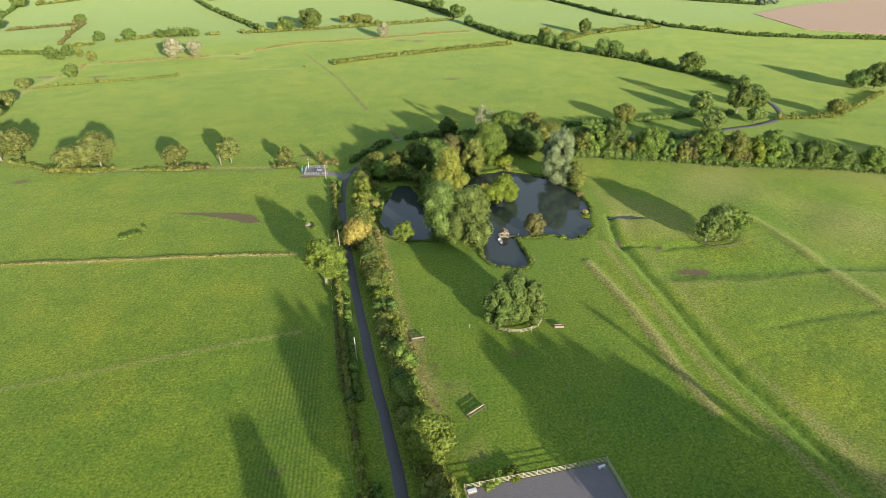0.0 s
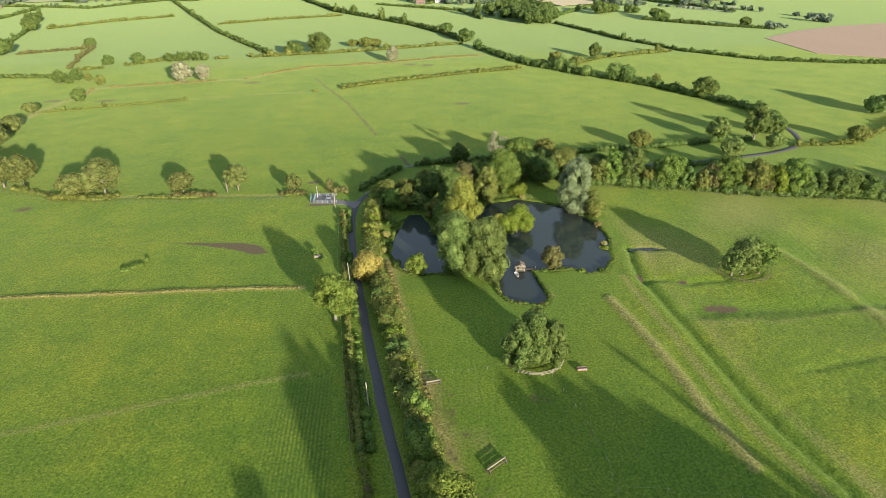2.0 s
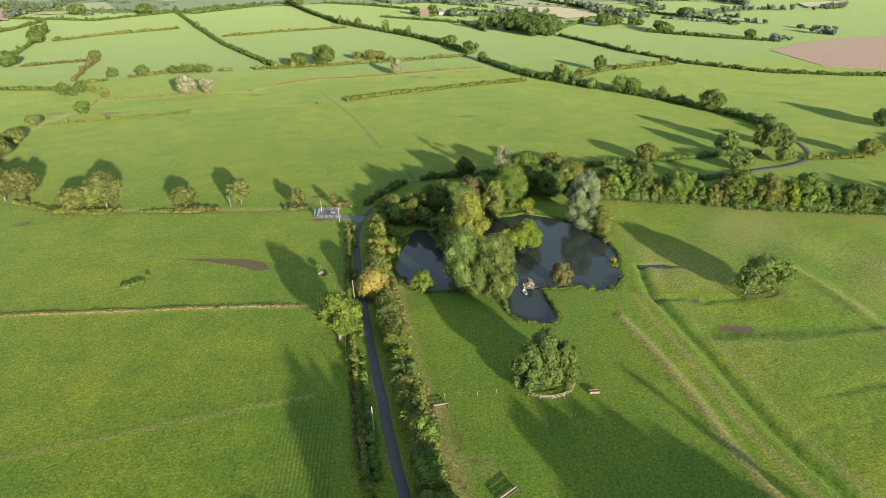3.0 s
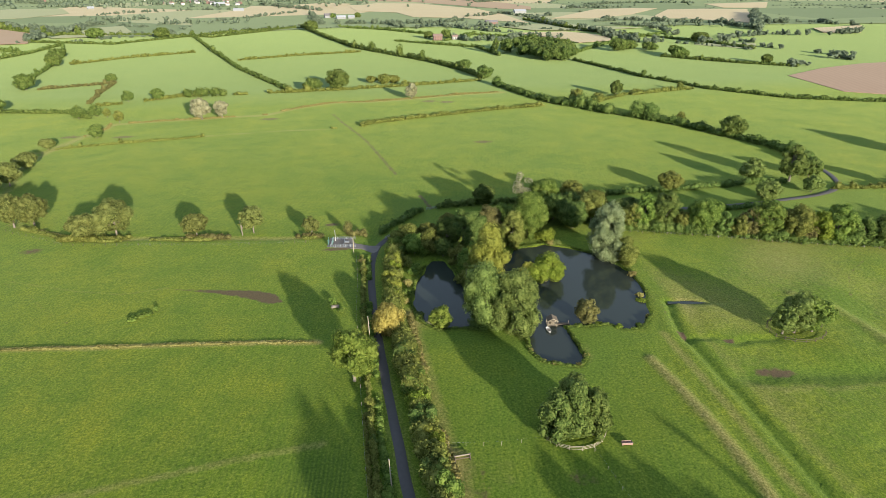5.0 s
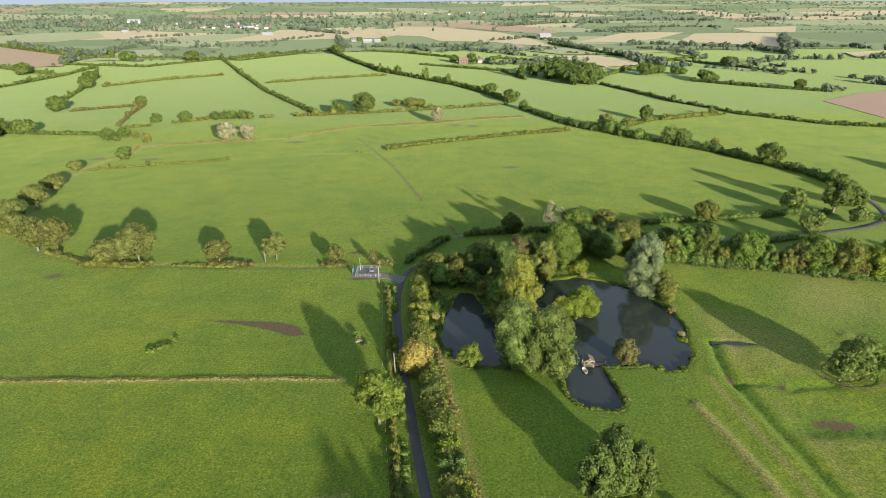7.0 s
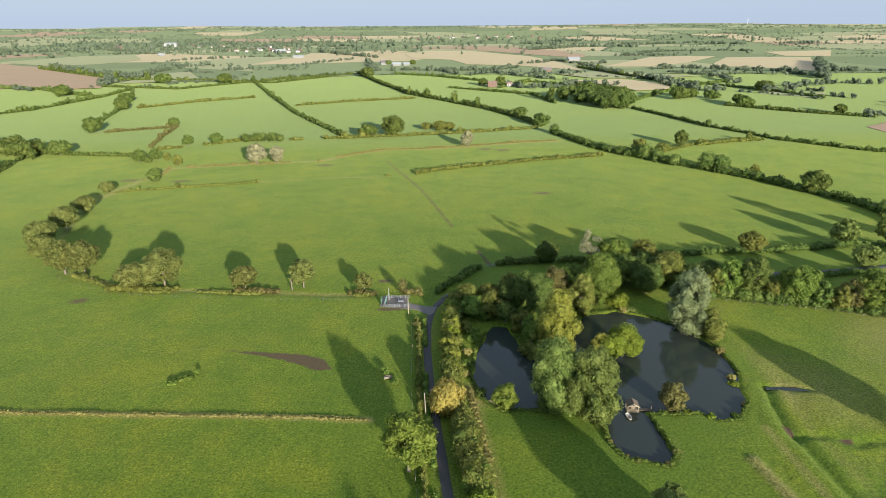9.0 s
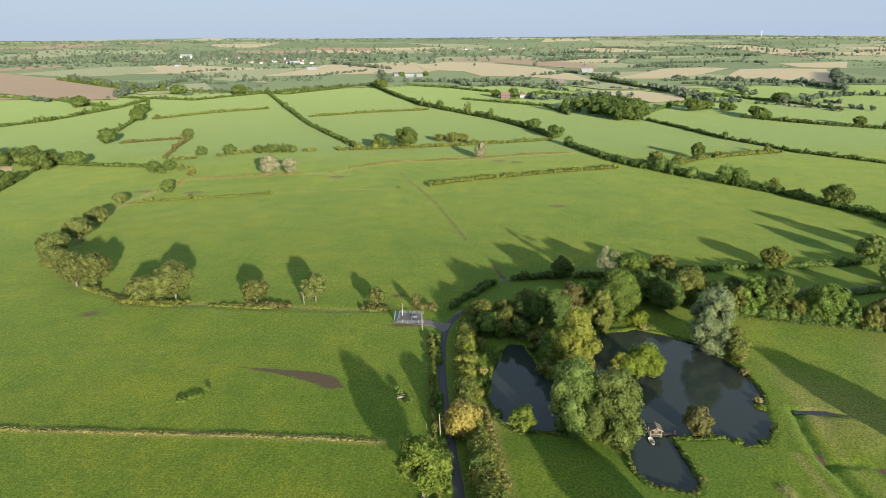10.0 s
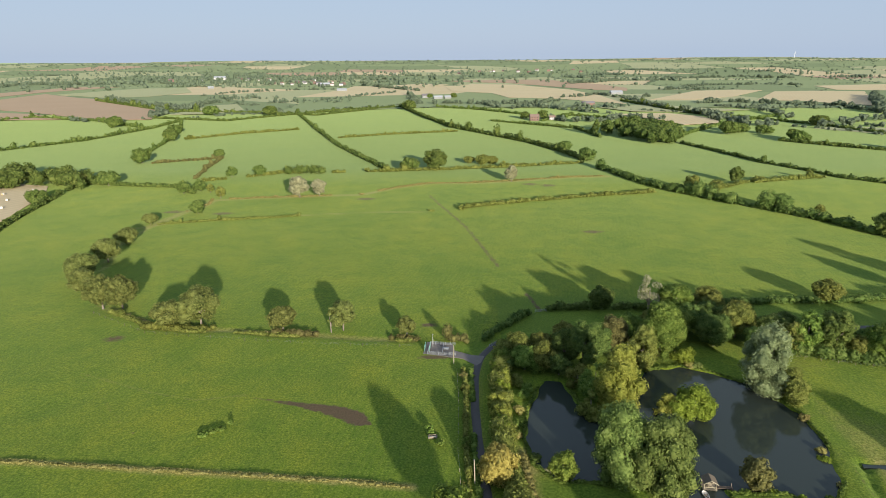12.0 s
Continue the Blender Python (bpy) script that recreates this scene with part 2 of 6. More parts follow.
def crop_mat(name, c1, c2, angle, stripe=0.25):
    m, n, l, p = node_mat(name)
    co = n.new("ShaderNodeTexCoord").outputs["Object"]
    mp = n.new("ShaderNodeMapping")
    mp.inputs["Rotation"].default_value = (0, 0, radians(angle))
    l.new(co, mp.inputs[0])
    w = n.new("ShaderNodeTexWave")
    w.inputs["Scale"].default_value, w.inputs["Distortion"].default_value, w.inputs["Detail"].default_value = 0.05, 2.0, 2.0
    l.new(mp.outputs[0], w.inputs["Vector"])
    col = mix(n, l, noise_node(n, l, 0.012, 5, co), c1, c2)
    col = mix(n, l, math_node(n, l, "MULTIPLY", w.outputs["Fac"], stripe), col, tuple(v * 0.7 for v in c1))
    col = mix(n, l, math_node(n, l, "MULTIPLY", noise_node(n, l, 0.4, 5, co), 0.4), col, tuple(v * 1.2 for v in c2))
    l.new(col, p.inputs["Base Color"])
    p.inputs["Roughness"].default_value, p.inputs["Specular IOR Level"].default_value = 0.95, 0.1
    p.inputs["Sheen Weight"].default_value, p.inputs["Sheen Roughness"].default_value = 0.06, 0.5
    p.inputs["Sheen Tint"].default_value = (0.7, 0.8, 0.4, 1)
    return m


PASTURE = ground_mat()
CROP = {
    # both far greens are greyed and blued: distance haze mixed into the colour
    "green": crop_mat("far_grass_hazed", (0.165, 0.215, 0.1), (0.215, 0.26, 0.125), 20),
    "deep": crop_mat("far_deep_grass_hazed", (0.125, 0.175, 0.085), (0.165, 0.21, 0.105), 70),
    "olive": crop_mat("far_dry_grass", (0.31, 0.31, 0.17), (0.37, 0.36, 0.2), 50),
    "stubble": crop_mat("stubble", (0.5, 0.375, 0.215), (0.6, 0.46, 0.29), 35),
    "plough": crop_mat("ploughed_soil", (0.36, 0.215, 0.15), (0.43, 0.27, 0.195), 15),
}


# ---- mesh helpers ----
def np_mesh(name, verts, faces, mat, smooth=False):
    """One mesh from arrays; faces all have the same number of corners."""
    verts, faces = np.asarray(verts, np.float32), np.asarray(faces, np.int32)
    me = bpy.data.meshes.new(name)
    k = faces.shape[1]
    me.vertices.add(len(verts))
    me.vertices.foreach_set("co", verts.ravel())
    me.loops.add(faces.size)
    me.loops.foreach_set("vertex_index", faces.ravel())
    me.polygons.add(len(faces))
    me.polygons.foreach_set("loop_start", np.arange(0, faces.size, k, dtype=np.int32))
    if smooth:
        me.polygons.foreach_set("use_smooth", np.ones(len(faces), bool))
    me.update(calc_edges=True)
    me.materials.append(mat)
    return me


def thing(name, x, y, z=0.0, label="", category="", group="", kind="", rz=0.0):
    ob = new(name)
    ob.empty_display_size = 0.3
    ob.matrix_world = pose(x, y, z, 0, 0, rz)
    return tagged(ob, label, category, group, kind)


def child(name, me, parent, label="", at=None):
    ob = new(name, me)
    ob.parent = parent
    if at is not None:
        ob.matrix_basis = at
    return tagged(ob, label) if label else ob


def part(name, bm, material, parent, label="", at=None):
    me = bpy.data.meshes.new(name)
    bm.to_mesh(me)
    bm.free()
    me.materials.append(material)
    return child(name, me, parent, label, at)


def box(sx, sy, sz, at=(0, 0, 0), bevel=0.0, bm=None, rot=None):
    """A bevelled block centred at a place."""
    bm = bm or bmesh.new()
    m = Matrix.Translation(at) @ (rot or Matrix()) @ Matrix.Diagonal((sx, sy, sz, 1))
    made = bmesh.ops.create_cube(bm, size=1, matrix=m)
    if bevel:
        edges = list({e for v in made["verts"] for e in v.link_edges})
        bmesh.ops.bevel(bm, geom=edges, offset=bevel, segments=1, affect="EDGES")
    return bm


def tube(a, b, r, r2=None, sides=8, bm=None):
    """A round bar from a to b."""
    bm = bm or bmesh.new()
    a, b = Vector(a), Vector(b)
    m = Matrix.Translation((a + b) / 2) @ (b - a).to_track_quat("Z", "Y").to_matrix().to_4x4()
    bmesh.ops.create_cone(bm, cap_ends=True, segments=sides, radius1=r, radius2=r if r2 is None else r2, depth=(b - a).length, matrix=m)
    return bm


def ico(level):
    bm = bmesh.new()
    bmesh.ops.create_icosphere(bm, subdivisions=level, radius=1)
    v = np.array([x.co[:] for x in bm.verts])
    f = np.array([[x.index for x in p.verts] for p in bm.faces])
    bm.free()
    return v, f


ICO_V, ICO_F = ico(1)


def leaf_quads(rng, lobes, size, density=1.0, droop=0.0, single=False):
    """Leaf clumps as bent quads, spread over the outside of lobes (rows of x, y, z, rx, ry, rz)."""
    lobes = np.asarray(lobes, float)
    area = 4 * np.pi * ((lobes[:, 3] * lobes[:, 4] + lobes[:, 3] * lobes[:, 5] + lobes[:, 4] * lobes[:, 5]) / 3)
    count = np.maximum(6, (density * 0.97 * area / size**2)).astype(int)
    idx = np.repeat(np.arange(len(lobes)), count)
    c, r = lobes[idx, :3], lobes[idx, 3:6]
    u = rng.normal(size=(len(idx), 3))
    u /= np.linalg.norm(u, axis=1)[:, None]
    p = c + u * r * rng.uniform(0.72, 1.1, (len(idx), 1))
    # drop clumps that lie deep inside another lobe
    keep = np.ones(len(p), bool)
    if len(lobes) > 1:
        for lobe in lobes:
            q = (p - lobe[:3]) / lobe[3:6]
            keep &= (q * q).sum(1) > 0.45
    p, u = p[keep], u[keep]
    nrm = u + 0.5 * rng.normal(size=p.shape) + (0, 0, 0.2)
    if single:
        # leaves of one crown face outwards from its middle
        out = p - np.average(lobes[:, :3], axis=0, weights=lobes[:, 3] ** 2)
        nrm += 0.9 * out / (np.linalg.norm(out, axis=1)[:, None] + 1e-6)
    nrm /= np.linalg.norm(nrm, axis=1)[:, None]
    ref = rng.normal(size=p.shape)
    ref[:, 2] += droop * 3
    a = np.cross(nrm, ref)
    a /= np.linalg.norm(a, axis=1)[:, None] + 1e-9
    b = np.cross(nrm, a)
    s = size * rng.uniform(0.55, 1.3, (len(p), 1)) * 0.68
    a, b, up = a * s * rng.uniform(0.6, 1.0, (len(p), 1)), b * s * (1 + droop), nrm * s * 0.35
    quad = np.stack([p - a - b * 0.5, p - b * 0.1 + a * 0.9 - up, p + a + b * 0.6, p + b * 0.3 - a * 0.8 + up], 1)
    return quad.reshape(-1, 3)


def foliage_mesh(name, rng, lobes, size, mat, density=1.0, droop=0.0, core=0.72, single=False):
    """Leaf clumps round a dim, lumpy inside that keeps a crown from being seen through."""
    lobes = np.asarray(lobes, float)
    v = leaf_quads(rng, lobes, size, density, droop, single)
    f = np.arange(len(v)).reshape(-1, 4)
    tri = np.concatenate([f[:, [0, 1, 2]], f[:, [0, 2, 3]]])
    parts_v, parts_f, base = [v], [tri], len(v)
    if core:
        jit = 1 + 0.22 * rng.normal(size=(len(lobes), len(ICO_V), 1))
        cv = lobes[:, None, :3] + ICO_V[None] * lobes[:, None, 3:6] * core * jit
        cf = ICO_F[None] + (np.arange(len(lobes)) * len(ICO_V))[:, None, None] + base
        parts_v.append(cv.reshape(-1, 3))
        parts_f.append(cf.reshape(-1, 3))
    return np_mesh(name, np.concatenate(parts_v), np.concatenate(parts_f), mat)


def limb(points, radii, sides=7):
    """A tapered round limb through points: its vertices and quads."""
    vs, fs = [], []
    points = [Vector(p) for p in points]
    for k, (p, r) in enumerate(zip(points, radii)):
        d = (points[min(k + 1, len(points) - 1)] - points[max(k - 1, 0)]).normalized()
        q = d.to_track_quat("Z", "Y")
        for s in range(sides):
            a = 2 * math.pi * s / sides
            vs.append(p + q @ Vector((math.cos(a) * r, math.sin(a) * r, 0)))
    for k in range(len(points) - 1):
        for s in range(sides):
            t = (s + 1) % sides
            fs.append([k * sides + s, k * sides + t, (k + 1) * sides + t, (k + 1) * sides + s])
    return [tuple(v) for v in vs], fs


def trunk_mesh(name, rng, h, r, lobes, girth):
    vs, fs = [], []

    def add(points, radii):
        v, f = limb(points, radii)
        off = len(vs)
        vs.extend(v)
        fs.extend([[i + off for i in q] for q in f])

    lean = rng.normal(size=2) * 0.03 * h
    top = (lean[0], lean[1], 0.72 * h)
    add([(0, 0, -0.3), (0, 0, 0.06 * h), (lean[0] * 0.4, lean[1] * 0.4, 0.35 * h), top], [girth * 1.35, girth, girth * 0.72, girth * 0.2])
    order = rng.permutation(len(lobes))[:7]
    for k in order:
        c = lobes[k]
        z0 = h * rng.uniform(0.16, 0.4)
        start = (lean[0] * 0.4, lean[1] * 0.4, z0)
        mid = (c[0] * 0.45, c[1] * 0.45, z0 + (c[2] - z0) * 0.6)
        add([start, mid, (c[0], c[1], c[2])], [girth * 0.5, girth * 0.3, girth * 0.1])
    return np_mesh(name, vs, fs, BARK, smooth=True)


def crown_lobes(rng, h, r, shape):
    """Lobes of a crown; shape: round, tall, broad, weeping, loose, bush."""
    lobes = []
    if shape == "tall":
        for k in range(54):
            f = rng.uniform(0.04, 0.97)
            wide = r * (1.0 * math.sin(math.pi * min(1, f * 0.75 + 0.2)) ** 0.7)
            a, d = rng.uniform(0, 6.283), wide * math.sqrt(rng.uniform(0.1, 1)) * 0.8
            s = r * rng.uniform(0.22, 0.38)
            lobes.append((d * math.cos(a), d * math.sin(a), f * (h - s * 1.2) + s * 0.4, s, s, s * rng.uniform(1.0, 1.5)))
    elif shape == "bush":
        for k in range(20):
            a, d = rng.uniform(0, 6.283), r * math.sqrt(rng.uniform(0, 1)) * 0.72
            s = r * rng.uniform(0.22, 0.42)
            top = max(s, (h - s) * math.sqrt(max(0.05, 1 - (d / r) ** 2)))
            lobes.append((d * math.cos(a), d * math.sin(a), rng.uniform(s * 0.6, top), s, s, s * 0.9))
    else:
        low, n = {"round": (0.08, 52), "broad": (0.14, 48), "weeping": (0.02, 56), "loose": (0.3, 18)}[shape]
        for k in range(n):
            u = rng.normal(size=3)
            u /= np.linalg.norm(u)
            f = rng.uniform(0.35, 1) ** 0.5 * 0.8
            s = r * rng.uniform(0.2, 0.36) * (0.75 if shape == "loose" else 1)
            zc, zr = (low + 1) / 2 * h, (1 - low) / 2 * h
            sz = s * (1.25 if shape == "weeping" else rng.uniform(0.75, 1.0))
            z = min(max(zc + u[2] * zr * f, low * h * 0.6 + sz * 0.5), h - sz * 0.95)
            lobes.append((u[0] * r * f, u[1] * r * f, z, s, s, sz))
        top = r * 0.3
        lobes.append((rng.normal() * r * 0.15, rng.normal() * r * 0.15, h - top * 0.95, top, top, top))
    return np.array(lobes)


SHAPE_OF = {"poplar": "tall", "grey": "weeping", "golden": "weeping", "yellow": "tall", "lime": "bush", "pale": "broad"}


def tree(x, y, h, r, leaf, label, shape=None, size=0.5, name="tree", group="", density=1.0, category="tree"):
    rng = np.random.default_rng(int(abs(x) * 131 + abs(y) * 17 + h * 7) % 99991)
    shape = shape or SHAPE_OF.get(leaf, "round")
    ob = thing(name, x, y, float(height_at(x, y)), label, category, group)
    lobes = crown_lobes(rng, h, r, shape)
    child("trunk", trunk_mesh("trunk", rng, h, r, lobes, 0.028 * h if shape != "bush" else 0.012 * h), ob)
    core = 0.0 if shape == "loose" else 0.74
    child("crown", foliage_mesh("crown", rng, lobes, size, LEAF[leaf], density, 0.5 if shape == "weeping" else 0.0, core, True), ob)
    return ob


def hedge(points, width, tall, leaf, label, size=0.5, ragged=0.25, gaps=0.0, trees=0.0, category="hedge", z=None):
    """A hedge along a line: uneven in height and width, with gaps and outgrown shrubs. One mesh."""
    rng = np.random.default_rng(int(abs(points[0][0]) * 91 + abs(points[0][1]) * 37 + len(points)) % 99991)
    lobes = []
    for (ax, ay), (bx, by) in zip(points[:-1], points[1:]):
        d = math.hypot(bx - ax, by - ay)
        n = max(1, int(d / (width * 0.42)))
        for k in range(n):
            f = (k + rng.uniform(-0.3, 0.3)) / n
            x, y = ax + (bx - ax) * f, ay + (by - ay) * f
            if noise.noise((x * 0.04, y * 0.04, 3.3)) < gaps - 0.75:
                continue
            big = 1 + ragged * 1.6 * noise.noise((x * 0.11, y * 0.11, 7.0)) + ragged * rng.normal() * 0.5
            big = min(max(big, 0.45), 1.9)
            if rng.uniform() < trees:
                big *= rng.uniform(1.5, 2.3)
            s, hh = width * 0.5 * big ** 0.5 * rng.uniform(0.8, 1.1), tall * big
            lobes.append((x + rng.normal() * width * 0.1, y + rng.normal() * width * 0.1, hh * 0.48, s, s, hh * 0.52))
    x0, y0 = points[0]
    lobes = np.array(lobes)
    lobes[:, 2] += height_at(lobes[:, 0], lobes[:, 1])
    lobes = lobes - (x0, y0, 0, 0, 0, 0)
    ob = new("hedge", foliage_mesh("hedge", rng, lobes, size, LEAF[leaf], 1.0, 0.0, 0.78))
    ob.location = (x0, y0, 0)
    return tagged(ob, label, category)

# ---- the lie of the land ----
LANE = [(7.0, -60.0), (5.2, 30.0), (3.9, 74.5), (3.2, 84.2), (2.3, 93.5), (1.1, 104.0), (0.0, 114.0), (-1.1, 127.7), (-2.3, 141.0), (-3.2, 153.0), (-4.3, 168.4), (-5.1, 182.0), (-5.7, 199.6), (-5.3, 217.2), (-3.6, 229.0), (-0.6, 236.5), (3.2, 242.0)]
POND = [(15.2, 219.0), (8.7, 201.2), (6.3, 188.9), (7.6, 177.7), (12.8, 171.3), (18.9, 171.6), (25.1, 170.1), (31.0, 171.5), (37.5, 165.2), (36.8, 157.1), (39.1, 152.1), (48.2, 148.9), (51.3, 153.2), (50.5, 169.0), (56.6, 167.8), (63.3, 168.3), (66.7, 164.6), (72.7, 165.4), (78.4, 172.1), (83.2, 188.1), (83.5, 201.4), (78.0, 214.9), (68.3, 222.9), (59.5, 227.0), (47.0, 224.0), (40.0, 212.0), (36.0, 200.0), (29.5, 193.0), (24.5, 203.0), (21.0, 217.0)]
BANK = [(67.9, 150.0), (69.6, 138.5), (70.9, 124.1), (71.6, 110.5), (71.3, 99.8), (72.5, 86.0)]
PUDDLE = [(86.0, 178.8), (92.0, 178.1), (97.5, 177.2), (104.0, 176.6)]
DITCH = [(86.5, 178.5), (84.0, 171.0), (82.2, 162.3), (82.5, 146.0), (83.0, 130.4), (82.7, 117.1), (83.0, 105.3), (84.0, 94.8), (86.4, 81.9), (90.0, 60.0)]
STREAM = [(-187.5, 396.6), (-190.0, 360.2), (-171.0, 303.0), (-150.1, 272.5), (-135.0, 263.0), (-122.3, 256.0), (-108.0, 251.5), (-92.7, 251.8), (-76.0, 248.5), (-59.6, 247.5), (-42.0, 245.0), (-26.0, 244.5)]
STREAM_NORTH = [(-187.5, 396.6), (-182.1, 423.5), (-175.4, 443.1), (-177.9, 454.5), (-131.6, 462.8), (-77.8, 471.3), (-59.8, 489.8), (-31.6, 509.9), (-1.4, 509.6), (75.2, 530.9), (110.2, 537.5)]
GRASS_BANK = [(-150.0, 179.0), (-108.8, 176.1), (-87.5, 174.7), (-59.0, 172.7), (-38.4, 170.9), (-21.1, 169.2)]
GRASS_BAND = [(-130.0, 109.5), (-83.0, 117.2), (-66.0, 119.9), (-47.9, 123.2), (-32.4, 126.1), (-17.3, 128.3)]
TERRACE = [(88.0, 139.5), (99.9, 139.0), (107.8, 138.6), (118.6, 137.4), (131.5, 136.8), (142.1, 136.4), (157.0, 134.4), (190.0, 130.0)]
TERRACE_LIP = [(90.2, 135.0), (95.4, 132.9), (104.3, 133.6), (106.5, 131.7), (118.1, 133.0), (139.5, 133.2), (157.0, 130.8)]
LEDGE = [(82.2, 158.0), (90.0, 157.8), (94.8, 154.2), (98.7, 155.6), (107.4, 155.0)]
HOLLOW = [(104.0, 112.0), (115.3, 113.8), (123.5, 114.2), (139.0, 114.2)]
EAST_BANK = [(128.0, 178.0), (134.6, 169.3), (136.9, 158.7), (137.5, 148.0), (137.6, 138.5), (138.2, 127.7), (139.2, 114.7)]
ROAD_EAST = [(118.0, 254.5), (125.3, 255.0), (148.4, 255.9), (173.2, 258.7), (200.9, 264.3), (218.0, 273.9), (225.5, 287.0), (229.0, 300.0)]


def line_distance(x, y, pts, closed=False):
    """Distance from points to a line through pts."""
    best = np.full(np.shape(x), 1e9)
    pts = list(pts) + ([pts[0]] if closed else [])
    for (ax, ay), (bx, by) in zip(pts[:-1], pts[1:]):
        dx, dy = bx - ax, by - ay
        f = np.clip(((x - ax) * dx + (y - ay) * dy) / (dx * dx + dy * dy), 0, 1)
        best = np.minimum(best, np.hypot(x - ax - f * dx, y - ay - f * dy))
    return best


def inside(x, y, pts):
    hit = np.zeros(np.shape(x), bool)
    for (ax, ay), (bx, by) in zip(pts, pts[1:] + pts[:1]):
        if ay == by:
            continue
        cross = ((ay > y) != (by > y)) & (x < (bx - ax) * (y - ay) / (by - ay) + ax)
        hit ^= cross
    return hit


def smooth(a, b, v):
    f = np.clip((v - a) / (b - a), 0, 1)
    return f * f * (3 - 2 * f)


def wobble(x, y, s, seed=0.0):
    """Cheap smooth unevenness between -1 and 1."""
    return (np.sin(x / s + 1.3 * np.sin(y / s * 0.7 + seed)) + np.sin(y / s * 1.13 + 1.7 * np.sin(x / s * 0.6 + seed * 2))) / 2


def signed_pond(x, y):
    d = line_distance(x, y, POND, True) + 0.5 * wobble(x, y, 1.3, 2.0)
    return np.where(inside(x, y, POND), -d, d)


def height_at(x, y):
    x, y = np.asarray(x, float), np.asarray(y, float)
    z = 0.12 * wobble(x, y, 9.0) + 0.05 * wobble(x, y, 3.1, 1.0)
    z = z * smooth(2.5, 7, line_distance(x, y, LANE))
    z = z + 0.6 * np.exp(-(line_distance(x, y, BANK) / 1.5) ** 2) + 0.12 * np.exp(-((line_distance(x, y, DITCH) - 3.2) / 1.5) ** 2)
    z = z - 0.6 * np.exp(-(line_distance(x, y, DITCH) / 1.0) ** 2)
    z = z - 0.4 * np.exp(-(line_distance(x, y, STREAM) / 2.2) ** 2) 
    z = z + 0.16 * np.exp(-(line_distance(x, y, GRASS_BANK) / 1.0) ** 2) + 0.08 * np.exp(-(line_distance(x, y, GRASS_BAND) / 1.8) ** 2)
    z = z - 0.45 * np.exp(-(line_distance(x, y, TERRACE) / 2.8) ** 2) + 0.12 * np.exp(-(line_distance(x, y, TERRACE_LIP) / 1.2) ** 2)
    z = z - 0.5 * np.exp(-(line_distance(x, y, LEDGE) / 1.3) ** 2) - 0.3 * np.exp(-(line_distance(x, y, HOLLOW) / 1.6) ** 2) + 0.5 * np.exp(-(line_distance(x, y, EAST_BANK) / 2.2) ** 2)
    z = z - 0.45 * np.exp(-(line_distance(x, y, PUDDLE) / 1.3) ** 2)
    # broad rolling in the rough pasture by the ditch
    east = smooth(84, 96, x) * smooth(70, 90, y) * (1 - smooth(185, 205, y)) * (1 - smooth(170, 200, x))
    z = z + east * 0.35 * wobble(x, y, 6.5, 4.0)
    d = signed_pond(x, y)
    z = z * smooth(-0.5, 6, d) - 1.1 * (1 - smooth(-2.2, 0.5, d))
    # the country rises a little towards the skyline
    far = np.hypot(x, y)
    z = z + smooth(2400, 4700, far) * (42 + 9 * wobble(x, y, 820.0, 0.5) + 3 * wobble(x, y, 300.0, 2.0))
    return z


def spread(fine0, fine1, step, mid0, mid1, mid_step, end0, end1):
    """Grid lines: close together in the middle, wider outside, far apart towards the horizon."""
    a = list(np.arange(fine0, fine1 + 0.01, step))
    b = list(np.arange(mid0, fine0 - 0.01, mid_step)) + a + list(np.arange(fine1 + mid_step, mid1 + 0.01, mid_step))
    low, gap = [], mid_step
    v = b[0]
    while v > end0:
        gap = min(gap * 1.35, 150)
        v -= gap
        low.append(v)
    high, gap, v = [], mid_step, b[-1]
    while v < end1:
        gap = min(gap * 1.35, 150)
        v += gap
        high.append(v)
    return np.array(low[::-1] + b + high)


